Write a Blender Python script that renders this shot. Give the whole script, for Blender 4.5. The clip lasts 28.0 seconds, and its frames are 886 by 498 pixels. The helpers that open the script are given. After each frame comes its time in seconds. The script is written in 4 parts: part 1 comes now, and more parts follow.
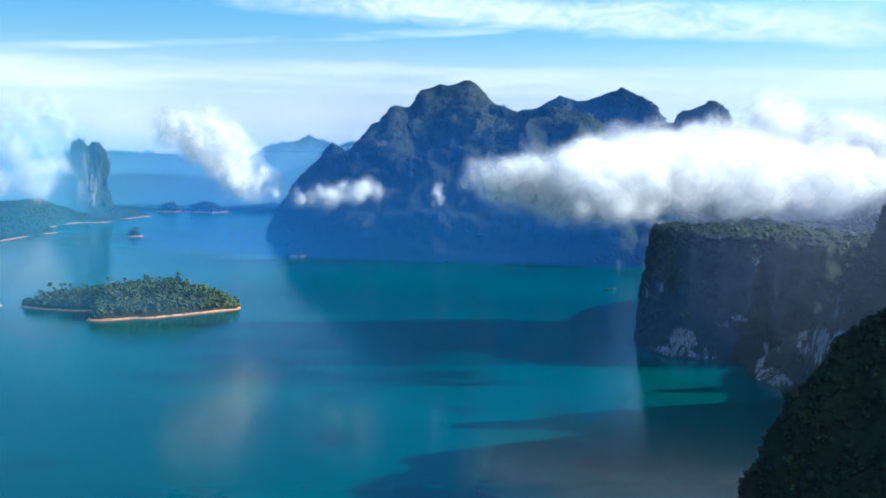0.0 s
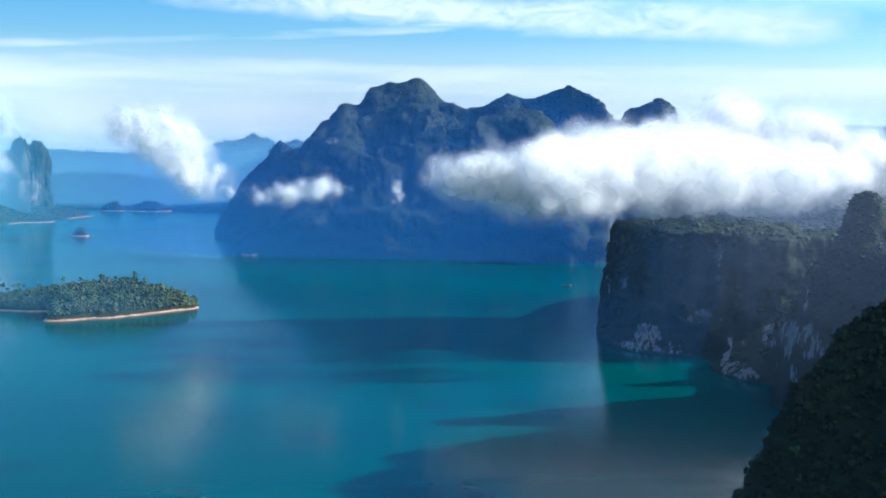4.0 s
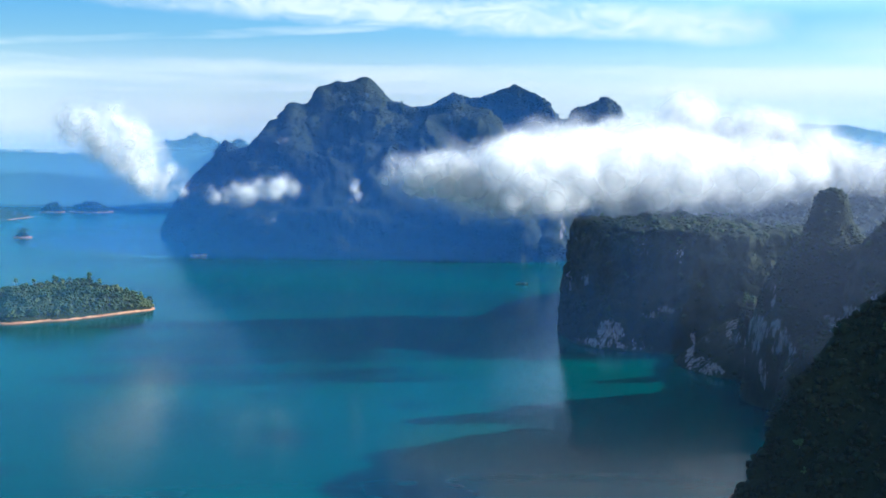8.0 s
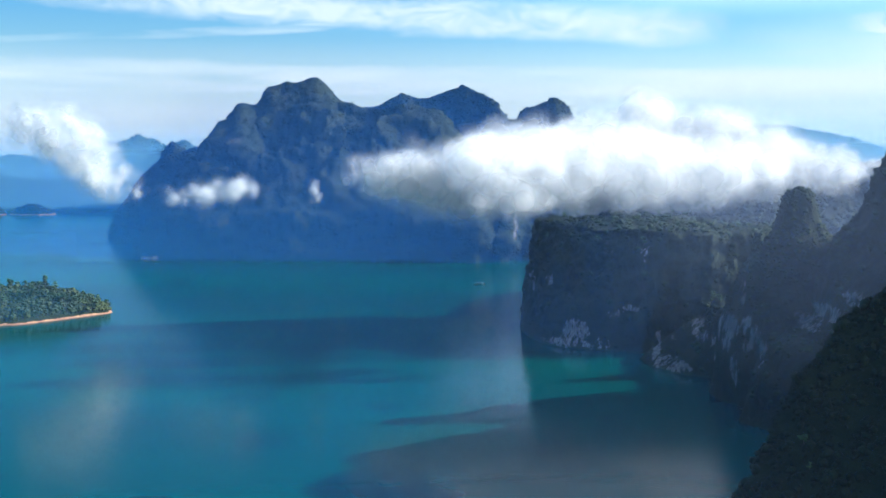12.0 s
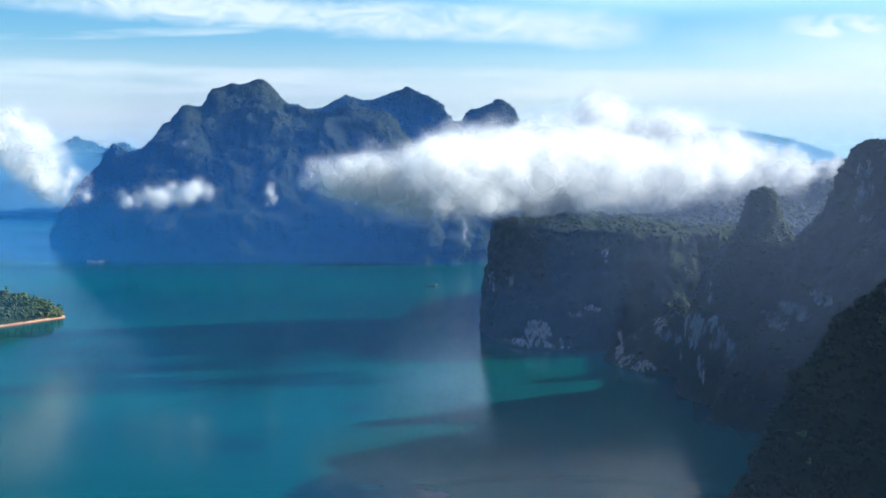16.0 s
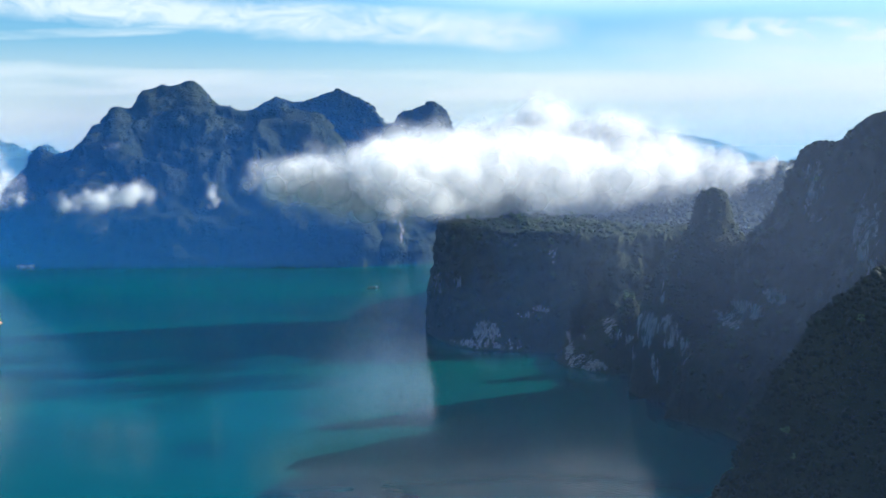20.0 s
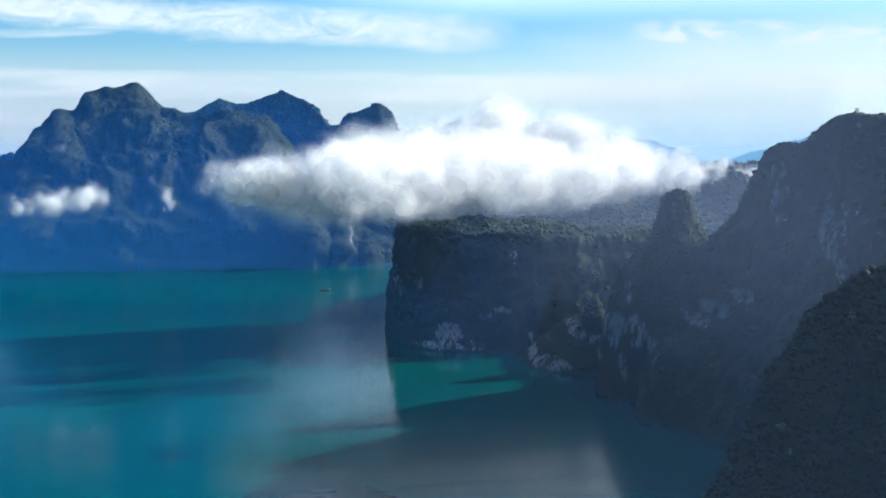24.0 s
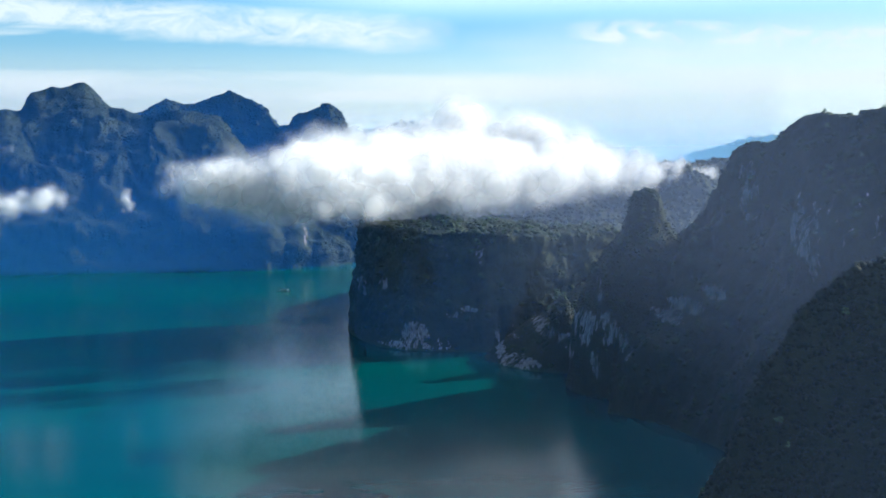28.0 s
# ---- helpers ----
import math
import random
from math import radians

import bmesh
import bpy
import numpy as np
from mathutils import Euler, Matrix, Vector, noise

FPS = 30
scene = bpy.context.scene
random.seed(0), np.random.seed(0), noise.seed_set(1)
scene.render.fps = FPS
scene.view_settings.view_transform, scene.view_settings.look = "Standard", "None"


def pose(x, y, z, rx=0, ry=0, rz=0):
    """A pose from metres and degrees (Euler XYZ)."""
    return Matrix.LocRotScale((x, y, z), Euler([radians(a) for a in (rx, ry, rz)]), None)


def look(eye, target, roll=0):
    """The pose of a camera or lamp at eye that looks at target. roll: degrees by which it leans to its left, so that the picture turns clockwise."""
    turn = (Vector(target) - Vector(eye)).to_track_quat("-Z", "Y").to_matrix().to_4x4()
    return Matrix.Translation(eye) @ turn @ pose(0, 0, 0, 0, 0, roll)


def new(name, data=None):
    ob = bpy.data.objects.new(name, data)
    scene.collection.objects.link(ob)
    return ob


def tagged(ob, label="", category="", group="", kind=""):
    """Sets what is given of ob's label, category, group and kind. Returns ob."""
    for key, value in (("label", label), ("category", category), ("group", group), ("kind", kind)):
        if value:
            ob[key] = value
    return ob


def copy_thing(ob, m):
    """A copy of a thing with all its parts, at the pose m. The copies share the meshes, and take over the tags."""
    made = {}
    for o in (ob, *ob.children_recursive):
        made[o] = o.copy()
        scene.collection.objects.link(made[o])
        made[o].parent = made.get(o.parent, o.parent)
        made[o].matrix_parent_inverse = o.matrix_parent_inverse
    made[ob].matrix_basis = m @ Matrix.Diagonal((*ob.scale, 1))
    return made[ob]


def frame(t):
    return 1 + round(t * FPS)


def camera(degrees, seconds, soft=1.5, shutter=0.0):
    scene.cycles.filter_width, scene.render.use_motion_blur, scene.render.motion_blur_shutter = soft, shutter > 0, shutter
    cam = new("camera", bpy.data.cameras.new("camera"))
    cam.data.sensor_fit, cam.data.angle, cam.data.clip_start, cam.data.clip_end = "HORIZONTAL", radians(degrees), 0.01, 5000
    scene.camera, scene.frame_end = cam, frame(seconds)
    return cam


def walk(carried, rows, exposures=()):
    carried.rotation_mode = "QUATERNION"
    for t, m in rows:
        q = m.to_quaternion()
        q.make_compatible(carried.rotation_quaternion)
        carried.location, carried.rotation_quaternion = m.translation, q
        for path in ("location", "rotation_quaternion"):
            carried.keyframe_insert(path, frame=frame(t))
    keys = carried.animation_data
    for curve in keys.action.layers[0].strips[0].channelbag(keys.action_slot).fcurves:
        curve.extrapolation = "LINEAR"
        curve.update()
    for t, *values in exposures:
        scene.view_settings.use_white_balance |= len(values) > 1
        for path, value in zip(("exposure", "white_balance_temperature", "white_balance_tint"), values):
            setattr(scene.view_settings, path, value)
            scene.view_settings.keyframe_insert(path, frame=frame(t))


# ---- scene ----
cam = camera(39.0, 28.0, 1.5)
# seconds, x, y, z, yaw to the left, pitch, roll
ROWS = [
    (0, 0.00, 0.00, 170.00, 4.973, -4.000, 0.647),
    (0.5, -2.88, -0.10, 169.78, 4.687, -4.003, 0.622),
    (1, -5.76, -0.19, 169.58, 4.377, -4.007, 0.598),
    (1.5, -8.64, -0.25, 169.38, 4.042, -4.013, 0.574),
    (2, -11.51, -0.30, 169.19, 3.691, -4.020, 0.551),
    (2.5, -14.38, -0.33, 169.02, 3.322, -4.028, 0.527),
    (3, -17.24, -0.34, 168.85, 2.961, -4.037, 0.504),
    (3.5, -20.10, -0.34, 168.69, 2.583, -4.045, 0.482),
    (5.5, -31.53, -0.20, 168.15, 1.103, -4.070, 0.393),
    (6, -34.39, -0.13, 168.03, 0.751, -4.070, 0.372),
    (6.5, -37.24, -0.06, 167.93, 0.408, -4.069, 0.350),
    (7, -40.10, 0.03, 167.83, 0.065, -4.068, 0.329),
    (7.5, -42.95, 0.14, 167.74, -0.286, -4.066, 0.308),
    (8, -45.81, 0.25, 167.66, -0.633, -4.062, 0.288),
    (8.5, -48.66, 0.37, 167.59, -0.994, -4.058, 0.267),
    (9, -51.52, 0.49, 167.52, -1.361, -4.054, 0.247),
    (9.5, -54.38, 0.63, 167.46, -1.723, -4.050, 0.226),
    (10, -57.24, 0.78, 167.41, -2.066, -4.045, 0.206),
    (10.5, -60.11, 0.93, 167.36, -2.402, -4.039, 0.186),
    (11, -62.97, 1.09, 167.33, -2.719, -4.032, 0.166),
    (11.5, -65.84, 1.25, 167.29, -3.034, -4.026, 0.147),
    (12, -68.71, 1.43, 167.27, -3.375, -4.020, 0.127),
    (12.5, -71.58, 1.60, 167.25, -3.708, -4.013, 0.108),
    (14.5, -83.09, 2.36, 167.23, -5.046, -3.975, 0.030),
    (15, -85.98, 2.56, 167.23, -5.439, -3.963, 0.011),
    (15.5, -88.87, 2.76, 167.25, -5.833, -3.952, -0.008),
    (16, -91.76, 2.96, 167.26, -6.296, -3.940, -0.027),
    (16.5, -94.65, 3.17, 167.28, -6.761, -3.929, -0.047),
    (17, -97.55, 3.38, 167.31, -7.274, -3.918, -0.066),
    (17.5, -100.45, 3.59, 167.33, -7.749, -3.907, -0.085),
    (18, -103.35, 3.81, 167.36, -8.217, -3.896, -0.104),
    (18.5, -106.26, 4.02, 167.39, -8.636, -3.886, -0.123),
    (19, -109.17, 4.24, 167.43, -9.052, -3.878, -0.142),
    (19.5, -112.08, 4.46, 167.47, -9.438, -3.871, -0.162),
    (20, -114.99, 4.67, 167.50, -9.829, -3.865, -0.181),
    (20.5, -117.91, 4.89, 167.54, -10.192, -3.858, -0.200),
    (21, -120.83, 5.11, 167.59, -10.578, -3.852, -0.220),
    (21.5, -123.75, 5.33, 167.63, -10.949, -3.845, -0.240),
    (23.5, -135.45, 6.21, 167.80, -12.397, -3.812, -0.319),
    (24, -138.38, 6.42, 167.84, -12.753, -3.803, -0.339),
    (24.5, -141.31, 6.64, 167.87, -13.081, -3.797, -0.359),
    (25, -144.24, 6.86, 167.91, -13.439, -3.794, -0.380),
    (25.5, -147.17, 7.07, 167.95, -13.789, -3.796, -0.400),
    (26, -150.10, 7.29, 167.98, -14.140, -3.799, -0.421),
    (26.5, -153.03, 7.50, 168.01, -14.482, -3.803, -0.442),
    (27, -155.96, 7.72, 168.03, -14.834, -3.807, -0.463),
    (27.5, -158.89, 7.93, 168.05, -15.155, -3.813, -0.485),
    (28, -161.81, 8.14, 168.07, -15.476, -3.821, -0.506),
]
walk(cam, [(t, pose(x, y, z, 0, 0, yaw) @ pose(0, 0, 0, 90 + pitch) @ pose(0, 0, 0, 0, 0, roll)) for t, x, y, z, yaw, pitch, roll in ROWS], [(0.0, 0.87, 5450.0, 6.0), (28.0, 0.76, 5900.0, 7.0)])

# ---- world, sun ----
SUN_AZ, SUN_EL = 14.5, 26.3   # degrees from +x towards +y, and above the horizon
scene.cycles.transparent_max_bounces = 160
scene.cycles.max_bounces, scene.cycles.diffuse_bounces, scene.cycles.transmission_bounces = 16, 12, 12


def node(tree, kind, inputs=(), **settings):
    n = tree.nodes.new(kind)
    for key, value in settings.items():
        setattr(n, key, value)
    for key, value in dict(inputs).items():
        if isinstance(value, bpy.types.NodeSocket):
            tree.links.new(value, n.inputs[key])
        else:
            n.inputs[key].default_value = value
    return n


def ramp(tree, fac, stops):
    n = node(tree, "ShaderNodeValToRGB", {0: fac})
    els = n.color_ramp.elements
    while len(els) < len(stops):
        els.new(0.5)
    for e, (p, c) in zip(els, stops):
        e.position = p
        e.color = (c, c, c, 1) if isinstance(c, (int, float)) else (*c, 1)
    return n.outputs[0]


def math_node(tree, op, a, b=0.0, clamp=False):
    return node(tree, "ShaderNodeMath", {0: a, 1: b}, operation=op, use_clamp=clamp).outputs[0]


def mixed(tree, fac, a, b):
    return node(tree, "ShaderNodeMix", {0: fac, 6: a, 7: b}, data_type="RGBA").outputs[2]


world = bpy.data.worlds.new("world")
scene.world = world
world.use_nodes = True
wt = world.node_tree
wt.nodes.clear()
sky = node(wt, "ShaderNodeTexSky", sky_type="NISHITA", sun_disc=False, sun_elevation=radians(SUN_EL), sun_rotation=radians(90 - SUN_AZ), altitude=200.0, air_density=1.0, dust_density=0.9, ozone_density=3.0)
# thin high cloud, laid out on a sheet far above
way = node(wt, "ShaderNodeTexCoord").outputs["Generated"]
sep = node(wt, "ShaderNodeSeparateXYZ", {0: way})
up = math_node(wt, "MAXIMUM", sep.outputs[2], 0.0)
den = math_node(wt, "ADD", up, 0.06)
px, py = math_node(wt, "DIVIDE", sep.outputs[0], den), math_node(wt, "DIVIDE", sep.outputs[1], den)
flat = node(wt, "ShaderNodeCombineXYZ", {0: px, 1: py}).outputs[0]
turned = node(wt, "ShaderNodeMapping", {0: flat, 2: (0, 0, radians(-5)), 3: (0.20, 0.75, 1.0)}).outputs[0]
cirrus = node(wt, "ShaderNodeTexNoise", {"Vector": turned, "Scale": 1.7, "Detail": 8.0, "Roughness": 0.58, "Distortion": 0.5}).outputs[0]
veil = math_node(wt, "MULTIPLY", ramp(wt, cirrus, ((0.49, 0.0), (0.70, 0.9))), ramp(wt, sep.outputs[2], ((0.125, 0.0), (0.16, 0.45), (0.5, 0.1))))
side = math_node(wt, "MULTIPLY", ramp(wt, sep.outputs[0], ((0.04, 0.0), (0.24, 1.0))), ramp(wt, sep.outputs[2], ((0.11, 0.0), (0.19, 1.0), (0.36, 1.0), (0.6, 0.3))))
veil = math_node(wt, "MAXIMUM", veil, math_node(wt, "MULTIPLY", side, 0.95))

# the streaks near the horizon, by bearing and height in degrees
bearing = math_node(wt, "MULTIPLY", math_node(wt, "ARCTAN2", sep.outputs[0], sep.outputs[1]), 57.2958)
height = math_node(wt, "MULTIPLY", math_node(wt, "ARCSINE", sep.outputs[2]), 57.2958)


def between(value, a, b, c, d):
    """One between b and c, falling to nothing at a and d."""
    rise = node(wt, "ShaderNodeMapRange", {0: value, 1: a, 2: b}, interpolation_type="SMOOTHSTEP").outputs[0]
    fall = node(wt, "ShaderNodeMapRange", {0: value, 1: c, 2: d, 3: 1.0, 4: 0.0}, interpolation_type="SMOOTHSTEP").outputs[0]
    return math_node(wt, "MULTIPLY", rise, fall)


def sky_noise(across, up_scale, detail, rough, twist, seed):
    spot = node(wt, "ShaderNodeCombineXYZ", {0: math_node(wt, "MULTIPLY", bearing, across), 1: math_node(wt, "MULTIPLY", height, up_scale), 2: seed}).outputs[0]
    return node(wt, "ShaderNodeTexNoise", {"Vector": spot, "Scale": 1.0, "Detail": detail, "Roughness": rough, "Distortion": twist}).outputs[0]


FRAY, FLUFF, SMEAR = sky_noise(0.16, 0.9, 6.0, 0.55, 0.3, 3.1), sky_noise(0.55, 1.1, 9.0, 0.62, 0.9, 7.7), sky_noise(0.09, 1.0, 7.0, 0.55, 0.3, 12.4)


def streak(ends, rise, slope, half, amount, grain, holes, bend=0.8):
    """A streak of high cloud between bearings, along a sloping line."""
    line = math_node(wt, "ADD", math_node(wt, "MULTIPLY", bearing, slope), rise)
    off = math_node(wt, "SUBTRACT", height, line)
    off = math_node(wt, "ADD", off, math_node(wt, "MULTIPLY", math_node(wt, "SUBTRACT", FRAY, 0.5), bend))
    body = math_node(wt, "MULTIPLY", between(off, -half, -0.35 * half, 0.1 * half, half), between(bearing, *ends))
    return math_node(wt, "MULTIPLY", math_node(wt, "MULTIPLY", body, amount), ramp(wt, grain, holes))


for one in (streak((-22, -6, 13, 17.5), 6.75, -0.055, 1.2, 0.85, FLUFF, ((0.25, 0.25), (0.62, 1.0))),
            streak((-30, -20, -3, 2.5), 6.18, 0.062, 0.34, 0.6, SMEAR, ((0.34, 0.15), (0.60, 1.0)), 0.55),
            streak((-60, -30, 30, 60), 3.6, -0.006, 1.3, 0.95, SMEAR, ((0.32, 0.5), (0.54, 1.0)), 0.7),
            streak((-17, -14, -8, -5), 2.5, 0.0, 0.22, 0.8, FRAY, ((0.2, 0.6), (0.6, 1.0)), 0.2),
            streak((-40, -18, 20, 50), 2.0, 0.0, 1.0, 0.85, SMEAR, ((0.36, 0.4), (0.58, 1.0)), 0.6),
            streak((20, 23, 60, 80), 6.9, -0.045, 0.9, 0.95, FLUFF, ((0.34, 0.0), (0.56, 1.0)), 1.2),
            streak((19, 24, 28, 36), 3.9, -0.02, 2.0, 0.9, FLUFF, ((0.42, 0.0), (0.60, 1.0)), 1.6),
            streak((12, 26, 60, 80), 3.9, 0.0, 3.6, 0.95, SMEAR, ((0.30, 0.5), (0.58, 1.0)), 1.0)):
    veil = math_node(wt, "MAXIMUM", veil, one)
low = ramp(wt, sep.outputs[2], ((0.0, 0.92), (0.04, 0.74), (0.095, 0.10), (0.4, 0.0)))
veil = math_node(wt, "MAXIMUM", veil, low)
deep = node(wt, "ShaderNodeHueSaturation", {"Color": sky.outputs[0], "Hue": 0.503, "Saturation": 1.75}).outputs[0]
zenith = node(wt, "ShaderNodeHueSaturation", {"Color": sky.outputs[0], "Hue": 0.50, "Saturation": 2.0, "Value": 1.05}).outputs[0]
deep = mixed(wt, ramp(wt, sep.outputs[2], ((0.11, 0.0), (0.2, 1.0))), deep, zenith)
cloudy = mixed(wt, veil, deep, (6.7, 7.0, 6.6, 1))
# added band above the view, brighter towards the sun, to whiten the lake's reflection
cloudy = mixed(wt, math_node(wt, "MULTIPLY", side, 0.9), cloudy, (13.5, 14.8, 16.5, 1))
wt.links.new(node(wt, "ShaderNodeBackground", {0: cloudy, 1: 0.09}).outputs[0], node(wt, "ShaderNodeOutputWorld").inputs[0])

sun = new("sun", bpy.data.lights.new("sun", "SUN"))
sun.data.energy, sun.data.angle, sun.data.color = 5.0, radians(0.55), (1.0, 0.93, 0.82)
sun.matrix_world = look((0, 0, 0), (-math.cos(radians(SUN_AZ)) * math.cos(radians(SUN_EL)), -math.sin(radians(SUN_AZ)) * math.cos(radians(SUN_EL)), -math.sin(radians(SUN_EL))))


# ---- materials ----
def material(name):
    m = bpy.data.materials.new(name)
    m.use_nodes = True
    m.node_tree.nodes.clear()
    return m, m.node_tree


def finish(tree, shader):
    tree.links.new(shader, node(tree, "ShaderNodeOutputMaterial").inputs[0])


def foliage(name, dark, light, island=True):
    m, t = material(name)
    place = node(t, "ShaderNodeNewGeometry")
    chance = place.outputs["Random Per Island"] if island else node(t, "ShaderNodeObjectInfo").outputs["Random"]
    broad = node(t, "ShaderNodeTexNoise", {"Vector": place.outputs["Position"], "Scale": 0.018, "Detail": 4.0}).outputs[0]
    fine = node(t, "ShaderNodeTexNoise", {"Vector": place.outputs["Position"], "Scale": 0.9, "Detail": 3.0}).outputs[0]
    base = mixed(t, chance, (*dark, 1), (*light, 1))
    base = mixed(t, ramp(t, broad, ((0.4, 0.0), (0.65, 0.45))), base, (light[0] * 1.5, light[1] * 1.15, light[2] * 0.8, 1))
    base = mixed(t, ramp(t, fine, ((0.35, 0.5), (0.6, 0.0))), base, (dark[0] * 0.5, dark[1] * 0.5, dark[2] * 0.5, 1))
    bump = node(t, "ShaderNodeBump", {"Height": fine, "Strength": 0.6, "Distance": 0.6}).outputs[0]
    body = node(t, "ShaderNodeBsdfPrincipled", {"Base Color": base, "Roughness": 0.75, "Normal": bump, "Specular IOR Level": 0.2}).outputs[0]
    thin = node(t, "ShaderNodeBsdfTranslucent", {0: base}).outputs[0]
    finish(t, node(t, "ShaderNodeMixShader", {0: 0.22, 1: body, 2: thin}).outputs[0])
    return m


def hillside(name, dark, light, rock_a, rock_b):
    m, t = material(name)
    place = node(t, "ShaderNodeNewGeometry").outputs["Position"]
    fine = node(t, "ShaderNodeTexNoise", {"Vector": place, "Scale": 0.22, "Detail": 6.0, "Roughness": 0.6}).outputs[0]
    broad = node(t, "ShaderNodeTexNoise", {"Vector": place, "Scale": 0.03, "Detail": 3.0}).outputs[0]
    green = mixed(t, ramp(t, fine, ((0.35, 0.0), (0.7, 1.0))), (*dark, 1), (*light, 1))
    green = mixed(t, ramp(t, broad, ((0.45, 0.0), (0.7, 0.5))), green, (light[0] * 1.7, light[1] * 1.2, light[2], 1))
    # water-worn streaks run down the stone
    tall = node(t, "ShaderNodeMapping", {0: place, 3: (0.62, 0.62, 0.09)}).outputs[0]
    streak = node(t, "ShaderNodeTexNoise", {"Vector": tall, "Scale": 1.0, "Detail": 8.0, "Roughness": 0.7}).outputs[0]
    chips = node(t, "ShaderNodeTexNoise", {"Vector": node(t, "ShaderNodeMapping", {0: place, 3: (1.0, 1.0, 0.32)}).outputs[0], "Scale": 0.2, "Detail": 10.0, "Roughness": 0.72}).outputs[0]
    stone = mixed(t, ramp(t, streak, ((0.36, 0.0), (0.60, 1.0))), (*rock_a, 1), (*rock_b, 1))
    warm = node(t, "ShaderNodeTexNoise", {"Vector": place, "Scale": 0.05, "Detail": 3.0}).outputs[0]
    stone = mixed(t, ramp(t, warm, ((0.5, 0.0), (0.68, 0.5))), stone, (rock_b[0], rock_b[1] * 0.78, rock_b[2] * 0.6, 1))
    bare = node(t, "ShaderNodeAttribute", attribute_name="rock").outputs["Fac"]
    torn = math_node(t, "ADD", math_node(t, "MULTIPLY", streak, 0.8), math_node(t, "MULTIPLY", chips, 2.2))
    bare = math_node(t, "MULTIPLY", math_node(t, "SUBTRACT", math_node(t, "ADD", torn, math_node(t, "MULTIPLY", bare, 0.9)), 2.2), 7.0, True)
    bump = node(t, "ShaderNodeBump", {"Height": math_node(t, "ADD", fine, streak), "Strength": 1.0, "Distance": 2.6}).outputs[0]
    finish(t, node(t, "ShaderNodeBsdfPrincipled", {"Base Color": mixed(t, bare, green, stone), "Roughness": 0.88, "Normal": bump, "Specular IOR Level": 0.2}).outputs[0])
    return m


def plain(name, a, b, scale=2.0, rough=0.8, metal=0.0):
    m, t = material(name)
    place = node(t, "ShaderNodeTexCoord").outputs["Object"]
    n = node(t, "ShaderNodeTexNoise", {"Vector": place, "Scale": scale, "Detail": 5.0}).outputs[0]
    bump = node(t, "ShaderNodeBump", {"Height": n, "Strength": 0.3, "Distance": 0.1}).outputs[0]
    finish(t, node(t, "ShaderNodeBsdfPrincipled", {"Base Color": mixed(t, ramp(t, n, ((0.35, 0.0), (0.65, 1.0))), (*a, 1), (*b, 1)), "Roughness": rough, "Metallic": metal, "Normal": bump}).outputs[0])
    return m


def lake():
    m, t = material("lake_water")
    place = node(t, "ShaderNodeNewGeometry").outputs["Position"]
    streaky = node(t, "ShaderNodeMapping", {0: place, 3: (0.0011, 0.0038, 1.0)}).outputs[0]
    patch = node(t, "ShaderNodeTexNoise", {"Vector": streaky, "Scale": 1.0, "Detail": 5.0, "Roughness": 0.5}).outputs[0]
    body = mixed(t, ramp(t, patch, ((0.35, 0.0), (0.65, 1.0))), (0.0001, 0.049, 0.057, 1), (0.0001, 0.079, 0.072, 1))
    # darker blue patches, spread at random over the lake
    dark_patch = node(t, "ShaderNodeTexNoise", {"Vector": place, "Scale": 0.011, "Detail": 5.0, "Roughness": 0.55}).outputs[0]
    body = mixed(t, ramp(t, dark_patch, ((0.56, 0.0), (0.66, 0.6))), body, (0.0002, 0.022, 0.034, 1))
    calm = node(t, "ShaderNodeMapping", {0: place, 3: (0.004, 0.012, 1.0)}).outputs[0]
    wind = node(t, "ShaderNodeTexNoise", {"Vector": calm, "Scale": 1.0, "Detail": 4.0}).outputs[0]
    rip = node(t, "ShaderNodeTexNoise", {"Vector": place, "Scale": 0.35, "Detail": 3.0}).outputs[0]
    bump = node(t, "ShaderNodeBump", {"Height": rip, "Strength": 0.05, "Distance": 0.5}).outputs[0]
    gloss = ramp(t, wind, ((0.4, 0.125), (0.65, 0.17)))
    finish(t, node(t, "ShaderNodeBsdfPrincipled", {"Base Color": body, "Roughness": gloss, "IOR": 1.33, "Specular IOR Level": 0.08, "Specular Tint": (0.22, 0.72, 1.0, 1), "Normal": bump}).outputs[0])
    return m


# the near hillside's deep shade is put into these darker leaf colours
SHADE_TONED_FOREST = foliage("shade_toned_forest_crowns", (0.012, 0.022, 0.011), (0.026, 0.042, 0.018))
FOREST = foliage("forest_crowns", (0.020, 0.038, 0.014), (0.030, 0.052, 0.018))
# brighter copy of the crowns: the island's sunshine is in the leaf colour
ISLE_FOREST = foliage("sun_toned_forest_crowns", (0.034, 0.066, 0.024), (0.10, 0.135, 0.045))
NEAR_FOREST = foliage("near_forest_crowns", (0.018, 0.038, 0.014), (0.036, 0.070, 0.023))
KARST = hillside("karst_hillside", (0.013, 0.024, 0.009), (0.025, 0.041, 0.015), (0.10, 0.098, 0.10), (0.34, 0.30, 0.28))
EARTH = plain("bare_earth", (0.30, 0.12, 0.055), (0.56, 0.30, 0.15), 0.12)
WATER = lake()
TREE_LEAF = foliage("tree_leaves", (0.042, 0.095, 0.038), (0.095, 0.155, 0.055), False)
BARK = plain("bark", (0.06, 0.048, 0.035), (0.13, 0.11, 0.08), 3.0)
HULL_PAINT = plain("dark_boat_paint", (0.05, 0.035, 0.035), (0.10, 0.06, 0.055), 2.0, 0.5)
WHITE_PAINT = plain("weathered_white_paint", (0.62, 0.62, 0.60), (0.80, 0.80, 0.78), 2.0, 0.6)
